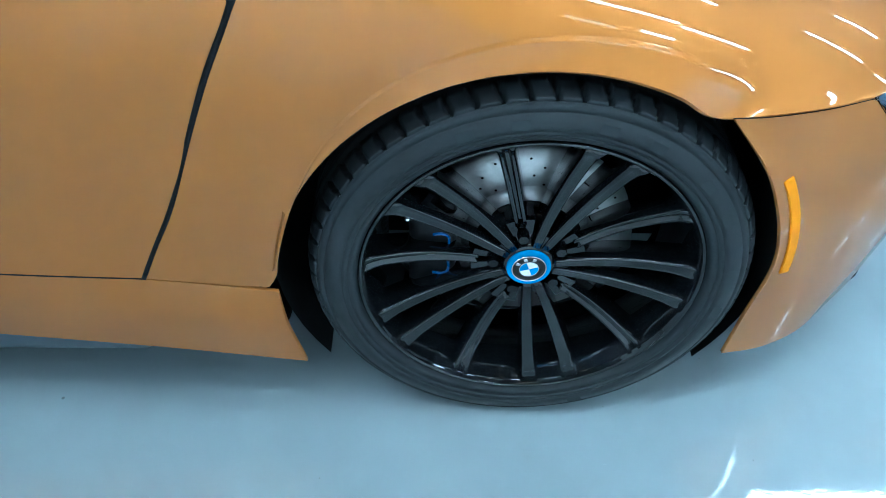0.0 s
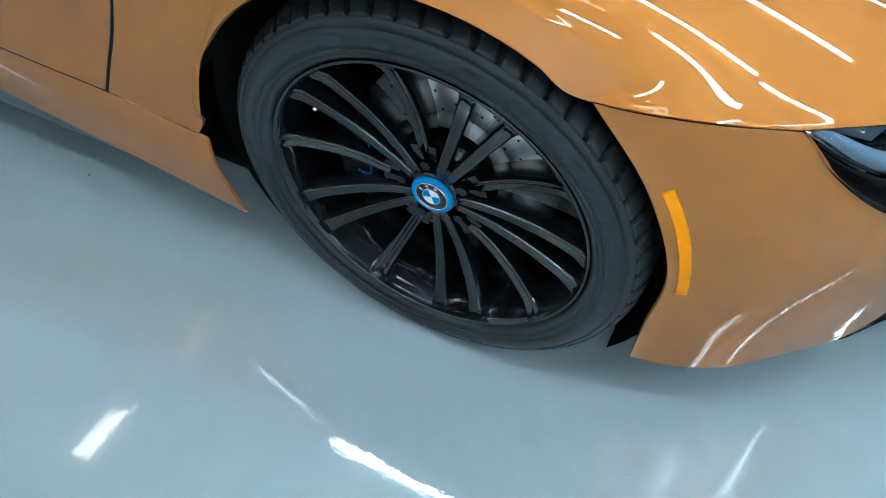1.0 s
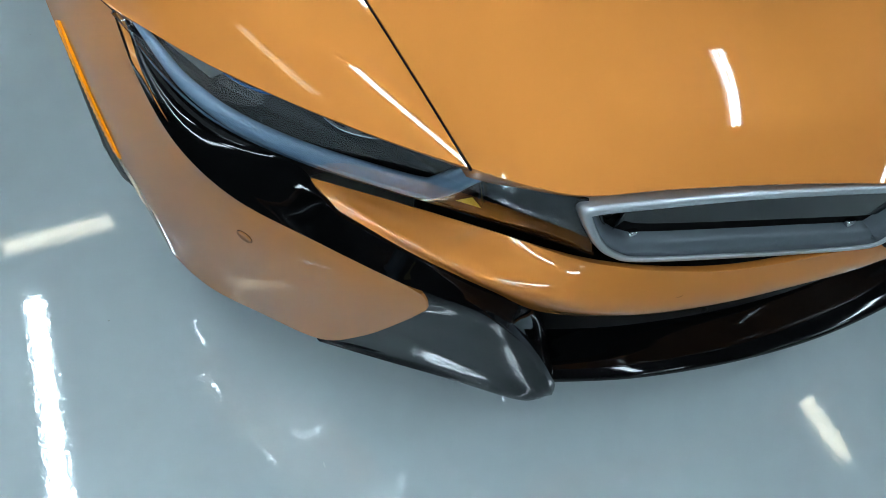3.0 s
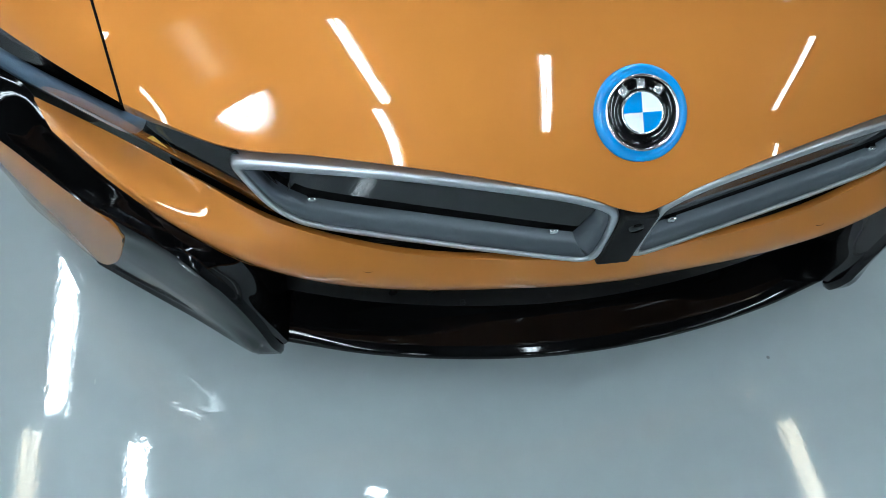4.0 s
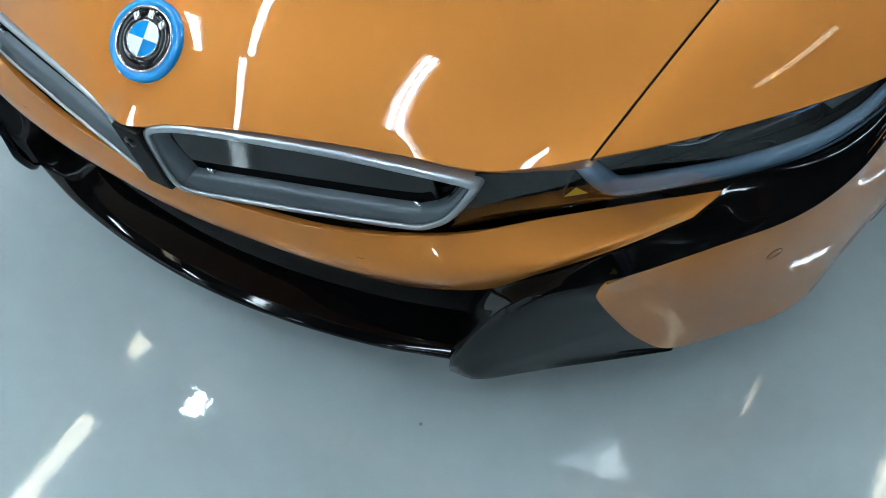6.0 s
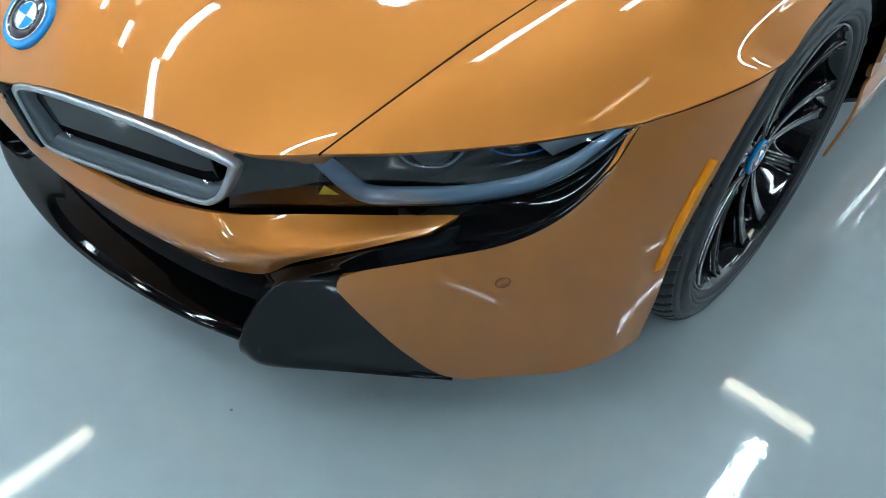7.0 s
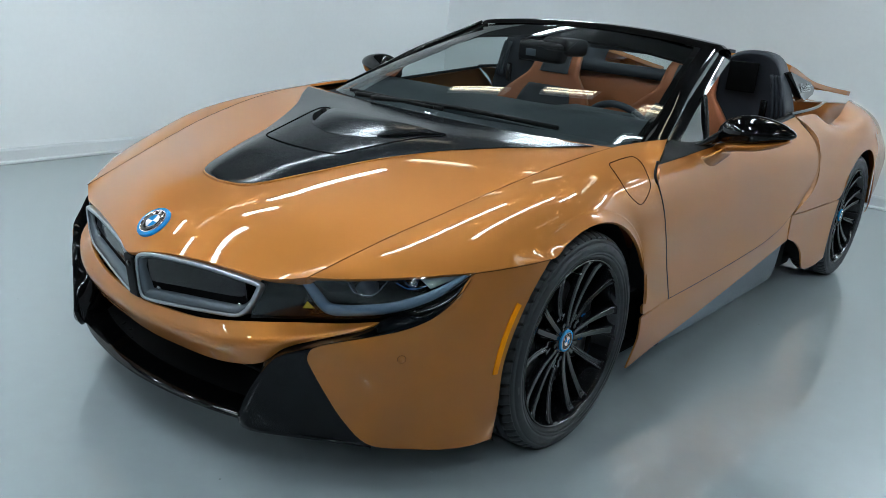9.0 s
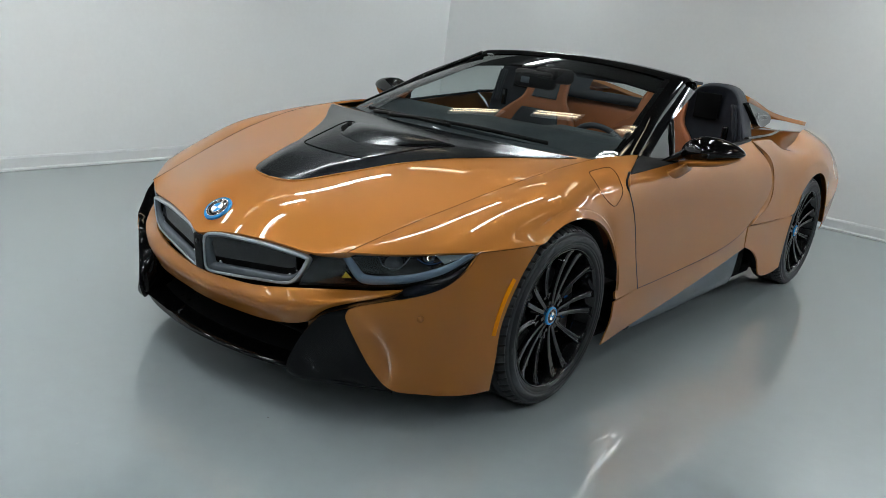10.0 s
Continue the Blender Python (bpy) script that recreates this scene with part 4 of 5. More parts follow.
def rear_arch(deg, x):
    return on_arch(deg, x, 0.372, RY)


CHANNEL = [(0.884, 1.737, 0.930), (0.914, 1.862, 0.882), (0.932, 1.95, 0.832), (0.944, 2.035, 0.75), (0.946, 2.05, 0.68), (0.946, 2.02, 0.575), (0.946, 1.80, 0.492)]
quarter_rows = [
    [CHANNEL[0], (0.868, 2.05, 0.925), (0.86, 2.24, 0.885), (0.85, 2.42, 0.858), (0.845, 2.58, 0.897), (0.83, 2.70, 0.938), (0.80, 2.88, 0.953), (0.75, 3.2, 0.925), (0.68, 3.6, 0.86)],
    [CHANNEL[2], (0.928, 2.12, 0.83), (0.93, 2.35, 0.82), (0.93, 2.60, 0.845), (0.915, 2.85, 0.885), (0.885, 3.2, 0.85), (0.82, 3.6, 0.78)],
    [CHANNEL[4], (0.948, 2.22, 0.69), (0.956, 2.42, 0.735), (0.962, 2.62, 0.79), (0.962, 2.85, 0.80), (0.952, 3.13, 0.72), (0.90, 3.6, 0.62)],
    [CHANNEL[5], (0.952, 2.20, 0.585), (0.960, 2.38, 0.64), (0.966, 2.58, 0.732), (0.968, 2.83, 0.755), (0.962, 3.08, 0.68), (0.945, 3.22, 0.48), (0.90, 3.6, 0.46)],
    [CHANNEL[6], (0.950, 2.0, 0.486), (0.955, 2.2, 0.484)] + [rear_arch(d, 0.968) for d in (24, 45, 70, 95, 120, 150, 175)] + [(0.94, 3.24, 0.30), (0.88, 3.6, 0.3)],
]
v, f = sheet(finer(fair(loft(quarter_rows, 60, 34), 0.03)), (1, 0, 0.3), skirt=0.003)
sided("rear_quarter", v, f, PAINT, car, "copper rear quarter panel over the wheel arch")
low_rows = [
    [(0.945, 1.78, 0.488), (0.950, 2.0, 0.482), (0.955, 2.2, 0.480), rear_arch(22, 0.968)],
    [(0.945, 1.785, 0.43), (0.951, 1.97, 0.40), (0.954, 2.18, 0.33), rear_arch(-2, 0.966)],
    [(0.945, 1.79, 0.375), (0.95, 1.92, 0.335), (0.952, 2.03, 0.27), (0.952, 2.12, 0.17), (0.955, 2.30, 0.15), (0.958, 2.45, 0.165)],
]
v, f = sheet(loft(low_rows, 40, 24), (1, 0, 0.1), skirt=0.008)
sided("rear_sill", v, f, PAINT, car, "copper panel ahead of the rear wheel")
# bright flank of the air channel behind the door
door_end = [(0.884, 1.728, 0.930), (0.912, 1.845, 0.882), (0.931, 1.915, 0.832), (0.941, 1.985, 0.75), (0.944, 2.0, 0.68), (0.942, 1.955, 0.575), (0.943, 1.79, 0.488)]
flank = [[(x - 0.012, y - 0.004, z) for x, y, z in door_end], [(x - 0.007, y + 0.010, z) for x, y, z in door_end], [(x - 0.001, y, z) for x, y, z in CHANNEL]]
v, f = sheet(loft(flank, 40, 8), (1, -0.5, 0), skirt=0, gap=0)
sided("air_channel", v, f, PAINT, car, "copper flank of the side air channel")
tail_rows = [[(0.68, 3.6, 0.86), (0, 3.66, 0.88), (-0.68, 3.6, 0.86)], [(0.84, 3.58, 0.70), (0, 3.73, 0.70), (-0.84, 3.58, 0.70)], [(0.88, 3.56, 0.3), (0, 3.68, 0.3), (-0.88, 3.56, 0.3)]]
v, f = sheet(loft(tail_rows, 30, 14), (0, 1, 0), skirt=0.01)
put("tail_panel", mesh_of("tail_panel", v, f, PAINT), car, "copper tail panel")
deck_rows = [[(0.86, 1.98, 0.90), (0, 1.98, 0.90), (-0.86, 1.98, 0.90)], [(0.85, 2.42, 0.845), (0, 2.42, 0.86), (-0.85, 2.42, 0.845)], [(0.80, 2.88, 0.935), (0, 2.88, 0.88), (-0.80, 2.88, 0.935)], [(0.69, 3.6, 0.85), (0, 3.66, 0.875), (-0.69, 3.6, 0.85)]]
v, f = sheet(loft(deck_rows, 30, 14), (0, 0, 1), skirt=0.01)
put("rear_deck", mesh_of("rear_deck", v, f, PAINT), car, "copper rear deck")

# flying buttresses behind the seats, with a dark side panel each
but_top = [[(0.755, 1.93, 1.135), (0.735, 2.1, 1.115), (0.70, 2.5, 1.05), (0.70, 2.85, 1.01), (0.74, 3.12, 0.985)],
           [(0.64, 1.93, 1.165), (0.60, 2.1, 1.14), (0.56, 2.5, 1.08), (0.56, 2.85, 1.03), (0.58, 3.12, 0.995)],
           [(0.46, 1.93, 1.16), (0.44, 2.1, 1.135), (0.40, 2.5, 1.075), (0.40, 2.85, 1.02), (0.42, 3.12, 0.985)]]
v, f = sheet(loft(but_top, 30, 12), (0, 0, 1), skirt=0.025)
sided("buttress", v, f, PAINT, car, "copper flying buttress behind the seat")
side_win = [[(0.785, 1.845, 1.112), (0.77, 2.05, 1.085), (0.752, 2.29, 1.052)], [(0.800, 1.90, 1.06), (0.785, 2.07, 1.03), (0.765, 2.32, 1.025)], [(0.815, 1.985, 0.995), (0.80, 2.10, 0.978), (0.775, 2.29, 0.996)]]
v, f = sheet(loft(side_win, 24, 12), (1, 0, 0.2), skirt=0.03, lip=0.006)
panels = sided("quarter_panel", v, f, SATIN, car, "dark grey quarter panel with a raised script word")


def lettering(text, size, parent, m):
    """Raised letters of the built-in font as a mesh."""
    cu = bpy.data.curves.new("lettering", "FONT")
    cu.body, cu.size, cu.extrude, cu.shear = text, size, 0.001, 0.35
    cu.align_x, cu.align_y = "CENTER", "CENTER"
    ob = bpy.data.objects.new("lettering", cu)
    scene.collection.objects.link(ob)
    bpy.context.view_layer.update()
    me = bpy.data.meshes.new_from_object(ob.evaluated_get(bpy.context.evaluated_depsgraph_get()))
    bpy.data.objects.remove(ob)
    me.materials.clear()
    me.materials.append(CHROME)
    return put("lettering", me, parent, "silver script word", m)


lettering("Roadster", 0.062, panels[0], pose(0.794, 2.085, 1.035, 80, 0, 95))
lettering("Roadster", 0.062, panels[1], pose(-0.794, 2.085, 1.035, 80, 0, -95))

# bodywork hidden behind the panels
def inner(name, size, at, mat=DARK, bevel=0.02):
    return part(name, block(size, at, bevel, 2), mat, car)


inner("underbody", (1.62, 2.0, 0.06), (0, 1.4, 0.14))
inner("front_bulkhead", (1.0, 1.0, 0.28), (0, 0.0, 0.42))
inner("engine_bay", (1.2, 0.9, 0.55), (0, 2.8, 0.55))
inner("nose_beam", (1.1, 0.06, 0.2), (0, -0.62, 0.34))
inner("tunnel", (0.26, 1.3, 0.3), (0, 1.4, 0.38), CLOTH)
for side in (1, -1):
    inner("door_core", (0.10, 1.35, 0.45), (side * 0.84, 1.18, 0.60), CLOTH, 0.03)
    inner("sill_core", (0.10, 1.5, 0.16), (side * 0.84, 1.25, 0.27), DARK, 0.03)
    for y0, w in ((0.007, 0.36), (RY, 0.40)):
        loops = []
        for x in (0.55, 0.87 if y0 < 1 else 0.93):
            loops.append([(side * x, y0 - 0.392 * math.cos(radians(d)), 0.342 + 0.392 * math.sin(radians(d))) for d in range(-36, 217, 6)])
        v, f = bridge(loops, closed=False)
        put("wheel_liner", mesh_of("wheel_liner", v, f, MATT), car, "black plastic wheel-arch liner")
        # black sheet across the well, its colour stands for the shade inside
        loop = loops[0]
        put("well_shade_sheet", mesh_of("well_shade_sheet", loop, [tuple(range(len(loop)))], DARK, False), car)

# windscreen, pillars and header
cowl = [(-0.735, 0.56, 0.862), (-0.62, 0.40, 0.868), (-0.40, 0.31, 0.872), (0, 0.275, 0.874), (0.40, 0.31, 0.872), (0.62, 0.40, 0.868), (0.735, 0.56, 0.862)]
header = [(-0.58, 1.37, 1.190), (-0.30, 1.40, 1.216), (0, 1.415, 1.224), (0.30, 1.40, 1.216), (0.58, 1.37, 1.190)]
# straight lines from cowl to header, blown out a little
foot_line, head_line = spline(cowl, 50), spline(header, 50)
sg = np.array([foot_line + (head_line - foot_line) * u + np.array([0, -0.012, 0.030]) * 4 * u * (1 - u) * (1 - 0.55 * np.linspace(-1, 1, 50)[:, None] ** 2) for u in np.linspace(0, 1, 30)])
v, f = sheet(sg, (0, -0.5, 1), skirt=0.004, gap=0)
ws = put("windscreen", mesh_of("windscreen", v, f, SCREEN), car, "raked clear windscreen mirroring the ceiling lights")
ws.visible_shadow = False
pil_in = [(0.733, 0.57, 0.868), (0.706, 0.745, 0.948), (0.660, 0.955, 1.050), (0.580, 1.32, 1.197)]
pil_mid = [(0.768, 0.605, 0.885), (0.735, 0.78, 0.960), (0.686, 0.985, 1.055), (0.606, 1.345, 1.192)]
pil_out = [(0.792, 0.663, 0.884), (0.752, 0.83, 0.952), (0.704, 1.035, 1.034), (0.628, 1.385, 1.168)]
pil_back = [(0.775, 0.69, 0.870), (0.732, 0.86, 0.93), (0.682, 1.07, 1.010), (0.605, 1.41, 1.145)]
v, f = sheet(loft([pil_in, pil_mid, pil_out, pil_back], 40, 16), (0.6, -0.4, 0.7), skirt=0.01, gap=0)
sided("windscreen_pillar", v, f, GLOSS, car, "gloss black windscreen pillar")
ends = [(-0.628, 1.40, 1.172), (-0.58, 1.385, 1.193), (-0.30, 1.405, 1.219), (0, 1.42, 1.227), (0.30, 1.405, 1.219), (0.58, 1.385, 1.193), (0.628, 1.40, 1.172)]
head_rows = [[(x, y - 0.06, z - 0.012) for x, y, z in ends], [(x, y + 0.0, z + 0.012) for x, y, z in ends], [(x, y + 0.09, z + 0.012) for x, y, z in ends], [(x, y + 0.12, z - 0.02) for x, y, z in ends], [(x, y + 0.02, z - 0.035) for x, y, z in ends]]
v, f = sheet(loft(head_rows, 50, 20), (0, 0, 1), skirt=0, gap=0)
put("windscreen_header", mesh_of("windscreen_header", v, f, GLOSS), car, "gloss black header rail over the windscreen")
band_rows = [[(x * 0.97, y - 0.15, z - 0.066 - 0.03 * abs(x) ** 3) for x, y, z in ends[1:-1]], [(x * 0.97, y - 0.09, z - 0.038) for x, y, z in ends[1:-1]], [(x * 0.97, y - 0.03, z - 0.014) for x, y, z in ends[1:-1]]]
v, f = sheet(loft(band_rows, 40, 6), (0, -0.3, 1), skirt=0.01, gap=0)
put("sun_band", mesh_of("sun_band", v, f, DARK), car, "black print along the top of the windscreen")
lining = [[(x - 0.004, y + 0.012, z - 0.014) for x, y, z in pil_in], [(x - 0.034, y + 0.004, z - 0.010) for x, y, z in pil_in]]
v, f = sheet(loft(lining, 30, 4), (0, -0.4, 1), skirt=0.012, gap=0)
sided("pillar_lining", v, f, DARK, car, "black inner lining of the pillar")
cowl_rows = [[(x, y - 0.05, z - 0.006) for x, y, z in cowl], [(x, y + 0.05, z - 0.012) for x, y, z in cowl]]
v, f = sheet(loft(cowl_rows, 40, 5), (0, 0, 1), skirt=0.005, gap=0)
put("cowl", mesh_of("cowl", v, f, MATT), car, "black plastic cowl under the windscreen")

# window frame on the door: slanted bar beside the pillar, divider, small fixed light and black belt panel
belt_up = [(0.846, 0.530, 0.873), (0.802, 0.668, 0.886), (0.812, 0.80, 0.872), (0.830, 0.94, 0.876), (0.858, 1.30, 0.905), (0.862, 1.72, 0.940)]
for side in (1, -1):
    def mirrored(line):
        return [(side * x, y, z) for x, y, z in line]
    rows = [mirrored(DOOR_TOP), mirrored([tuple((np.array(a) + b) / 2 + (0.004, 0, 0.004)) for a, b in zip(DOOR_TOP, belt_up)]), mirrored(belt_up)]
    v, f = sheet(loft(rows, 50, 8), (side, 0, 0.6), skirt=0.012, gap=0)
    put("belt_panel", mesh_of("belt_panel", v, f, MATT), car, "black trim along the door's belt line")
    outer = [(0.780, 0.655, 0.884), (0.738, 0.82, 0.952), (0.690, 1.02, 1.034), (0.614, 1.375, 1.168)]
    inner_edge = [(0.812, 0.715, 0.874), (0.778, 0.87, 0.945), (0.735, 1.065, 1.020), (0.645, 1.47, 1.140)]
    rows = [mirrored(outer), mirrored([tuple((np.array(a) + b) / 2 + (0.006, 0, 0.003)) for a, b in zip(outer, inner_edge)]), mirrored(inner_edge)]
    v, f = sheet(loft(rows, 24, 8), (side, 0, 0.4), skirt=0.016, gap=0)
    bar = put("window_frame", mesh_of("window_frame", v, f, SATIN), car, "black slanted front frame of the side window")
    v, f = tube(mirrored([(0.818, 0.945, 0.868), (0.785, 0.985, 0.945), (0.745, 1.03, 1.018)]), 0.011, n=12, k=8)
    put("window_divider", mesh_of("window_divider", v, f, SATIN), bar)
    tri = mirrored([(0.812, 0.70, 0.872), (0.818, 0.94, 0.868), (0.745, 1.025, 1.016)])
    v = [(x + side * o, y, z) for o in (0, -0.006) for x, y, z in tri]
    f = [(0, 1, 2), (5, 4, 3), (0, 3, 4, 1), (1, 4, 5, 2), (2, 5, 3, 0)]
    put("quarter_light", mesh_of("quarter_light", v, f, SMOKE, False), bar, "small smoked triangular glass")
    v, f = tube(mirrored([(0.862, 1.70, 0.938), (0.860, 1.95, 0.944), (0.848, 2.15, 0.950), (0.825, 2.33, 0.962)]), [0.009, 0.008, 0.008, 0.006], n=24, k=8)
    put("belt_trim", mesh_of("belt_trim", v, f, GLOSS), car, "black trim bar running up to the buttress")


# mirrors
def mirror(side, near=(0, 0, 0)):
    def ring(x, y, z, d, up, down, n=28):
        return [(side * x + near[0], y + near[1] + d * 0.5 * math.copysign(abs(math.cos(a)) ** 0.85, math.cos(a)), z + near[2] + (up if math.sin(a) > 0 else down) * math.sin(a)) for a in np.linspace(0, 2 * math.pi, n, endpoint=False)]
    def shape(loops, mat, name, parent, label):
        v, f = bridge(loops, caps=(True, True))
        return put(name, mesh_of(name, v, [tuple(reversed(q)) for q in f] if side < 0 else f, mat), parent, label)
    lengths = spline([(0.878, 0.898, 0.030, 0.018, 0.012), (0.886, 0.905, 0.070, 0.040, 0.018), (0.915, 0.913, 0.105, 0.058, 0.034), (0.965, 0.918, 0.125, 0.072, 0.034), (1.02, 0.922, 0.125, 0.069, 0.032), (1.08, 0.928, 0.105, 0.052, 0.014), (1.12, 0.934, 0.070, 0.030, 0.010), (1.138, 0.940, 0.030, 0.010, 0.005), (1.142, 0.942, 0.006, 0.002, 0.002)], 30)
    body = shape([ring(x, 0.90 + 0.06 * (x - 0.9), z, d, up, down) for x, z, d, up, down in lengths], GLOSS, "door_mirror", car, "gloss black door mirror with a copper lower shell")
    lower = spline([(0.878, 0.856, 0.060, 0.016), (0.91, 0.864, 0.085, 0.018), (0.96, 0.876, 0.112, 0.019), (1.02, 0.886, 0.112, 0.018), (1.08, 0.902, 0.090, 0.013), (1.125, 0.921, 0.040, 0.006)], 24)
    shape([ring(x, 0.90 + 0.06 * (x - 0.9), z, d, h, h) for x, z, d, h in lower], PAINT, "lower_shell", body, "copper lower shell")
    arm = spline([(0.868, 0.730, 0.806, 0.080, 0.024), (0.890, 0.765, 0.812, 0.080, 0.028), (0.908, 0.815, 0.826, 0.085, 0.027), (0.928, 0.875, 0.852, 0.085, 0.022)], 14)
    shape([ring(x, y, z, d, h, h) for x, y, z, d, h in arm], PAINT, "mirror_arm", body, "copper arm")
    stalk = spline([(0.845, 0.80, 0.860, 0.060, 0.014), (0.87, 0.84, 0.882, 0.060, 0.018), (0.90, 0.885, 0.910, 0.070, 0.022)], 12)
    shape([ring(x, y, z, d, h, h) for x, y, z, d, h in stalk], GLOSS, "mirror_stalk", body, "black stalk")
    part("mirror_glass", block((0.13, 0.006, 0.07), (side * 1.0 + near[0], 0.960 + near[1], 0.935 + near[2]), 0.002, 2), CHROME, body)


mirror(1)
mirror(-1, (0.07, 0.09, 0.0))


# wipers
def wiper(points, blade, label):
    v, f = tube(points, [0.010, 0.007, 0.005], n=24, k=8)
    w = put("wiper", mesh_of("wiper", v, f, MATT), car, label)
    v, f = tube(blade, 0.006, n=24, k=6, flat=1.6)
    put("wiper_blade", mesh_of("wiper_blade", v, f, MATT), w)


wiper([(-0.30, 0.30, 0.885), (0.0, 0.315, 0.905), (0.30, 0.36, 0.905)], [(-0.16, 0.32, 0.893), (0.15, 0.335, 0.905), (0.50, 0.415, 0.892)], "black windscreen wiper parked on the glass")
wiper([(-0.42, 0.33, 0.882), (-0.2, 0.31, 0.895), (0.02, 0.30, 0.897)], [(-0.5, 0.375, 0.885), (-0.25, 0.33, 0.893), (0.06, 0.31, 0.895)], "black windscreen wiper parked on the glass")

# hood air outlet on the inlay
def on_inlay(x, y):
    hit = inlay_tree.ray_cast(Vector((x, y, 2)), Vector((0, 0, -1)))[0]
    return hit.z if hit else hood_at(x, y)


inlay_tree = BVHTree.FromPolygons([v.co for v in inlay.data.vertices], [tuple(p.vertices) for p in inlay.data.polygons])
OUTLET = [(0.0, -0.345), (0.12, -0.335), (0.172, -0.312), (0.195, -0.25), (0.245, -0.10), (0.295, 0.02), (0.300, 0.048), (0.27, 0.055), (0.12, 0.03), (0.0, 0.02)]
rim = spline(OUTLET + [(-x, y) for x, y in OUTLET[-2:0:-1]], 120, True)
v, f = tube([(x, y, on_inlay(x, y) + 0.0005) for x, y in rim], 0.0022, n=160, k=6, closed=True)
outlet = put("air_outlet", mesh_of("air_outlet", v, f, DARK), inlay, "air outlet panel outlined by a thin gap")
# raised blade across the outlet, its ends drawn out over the slots
blade = []
for t in np.linspace(0, 1, 9):
    half = 0.150 + 0.115 * t
    row = []
    for a in np.linspace(-1, 1, 21):
        x, y = half * a, -0.19 + 0.19 * t + 0.05 * abs(a) ** 1.6
        row.append((x, y, on_inlay(x, y) + 0.001 + 0.016 * math.sin(math.pi * 0.5 * t) * (1 - abs(a) ** 3) ** 0.7))
    blade.append(row)
v, f = sheet(np.array(blade), (0, 0, 1), skirt=0.010, gap=0, lip=0.002)
put("outlet_blade", mesh_of("outlet_blade", v, f, INLAY_BLACK), inlay, "raised blade over the outlet slots")
for side in (1, -1):
    for x0, y0, x1, y1 in ((0.150, -0.125, 0.262, 0.012), (0.196, -0.035, 0.285, 0.046)):
        line = [(side * (x0 + (x1 - x0) * t), y0 + (y1 - y0) * t - 0.012 * math.sin(math.pi * t), on_inlay(side * (x0 + (x1 - x0) * t), y0 + (y1 - y0) * t) + 0.001) for t in (0, 0.25, 0.5, 0.75, 1)]
        v, f = tube(line, [0.001, 0.010, 0.013, 0.009, 0.001], n=30, k=8, flat=0.45)
        put("slot", mesh_of("slot", v, f, DARK), inlay)

# cabin
inner("cabin_floor", (1.45, 1.3, 0.05), (0, 1.25, 0.24), CLOTH)
dash_rows = [[(x * 0.70, 0.52 + 0.05 * abs(x), 0.865 - 0.02 * abs(x)) for x in (-1, -0.5, 0, 0.5, 1)], [(x * 0.72, 0.75, 0.90 + 0.02 * (x > 0.3)) for x in (-1, -0.5, 0, 0.5, 1)], [(x * 0.74, 0.95, 0.89) for x in (-1, -0.5, 0, 0.5, 1)], [(x * 0.74, 1.0, 0.80) for x in (-1, -0.5, 0, 0.5, 1)], [(x * 0.74, 0.95, 0.6) for x in (-1, -0.5, 0, 0.5, 1)]]
v, f = sheet(loft(dash_rows, 30, 24), (0, 0, 1), skirt=0.02, gap=0)
put("dashboard", mesh_of("dashboard", v, f, DASH), car, "dark dashboard")
fl_rows = [[(x * 0.74, 0.30, 0.80) for x in (-1, 0, 1)], [(x * 0.74, 0.55, 0.855) for x in (-1, 0, 1)]]
v, f = sheet(loft(fl_rows, 10, 6), (0, 0, 1), skirt=0, gap=0)
put("dash_top", mesh_of("dash_top", v, f, DASH), car)

part("binnacle", block((0.32, 0.20, 0.07), (0.35, 0.90, 0.890), 0.03, 4, lambda p: Vector((p.x, p.y, p.z - 0.6 * p.x * p.x))), DASH, car, "dark instrument hood")
ring_pts = [(0.17 * math.cos(a), 0, 0.17 * math.sin(a)) for a in np.linspace(0, 2 * math.pi, 16, endpoint=False)]
v, f = tube(ring_pts, 0.015, n=48, k=10, closed=True)
wheel_at = pose(0.36, 1.13, 0.775, 24, 0, 0)
steer = put("steering_wheel", mesh_of("steering_wheel", v, f, CLOTH), car, "black three-spoke steering wheel", wheel_at)
part("horn_pad", block((0.13, 0.03, 0.10), (0, 0.0, 0), 0.012), CLOTH, steer)
for a in (0, 180, 270):
    w = radians(a)
    part("spoke", block((0.11, 0.012, 0.032), (0, 0, 0), 0.004, 2), SILVER, steer, m=Matrix.Translation((0.11 * math.cos(w), 0, 0.11 * math.sin(w))) @ Euler((0, -w, 0)).to_matrix().to_4x4())


SEAT_SIDE = [(0.42, 0.23), (0.55, 0.245), (0.70, 0.265), (0.82, 0.265), (0.90, 0.205), (0.96, 0.145), (1.03, 0.130), (1.085, 0.118), (1.112, 0.085), (1.122, 0.03)]


def seat_shell(x, narrow, ahead, z0, z1, deep):
    """The seat's back as a closed shell: a width for each height, with its sides drawn forward."""
    side = spline(SEAT_SIDE, 60)
    loops = []
    for z in np.linspace(z0, z1, 26):
        w = np.interp(z, side[:, 0], side[:, 1]) * narrow
        y = 1.49 + 0.43 * (z - 0.45)
        wing = 0.055 * min(1.0, max(0.25, (1.02 - z) / 0.25))
        a = np.linspace(-1, 1, 15)
        loops.append([(x + w * t, y - ahead - wing * (narrow * abs(t)) ** 3, z) for t in a] + [(x + w * t * 0.94, y + deep * (1 - 0.5 * t * t), z) for t in a[::-1]])
    return bridge(loops, caps=(True, True))


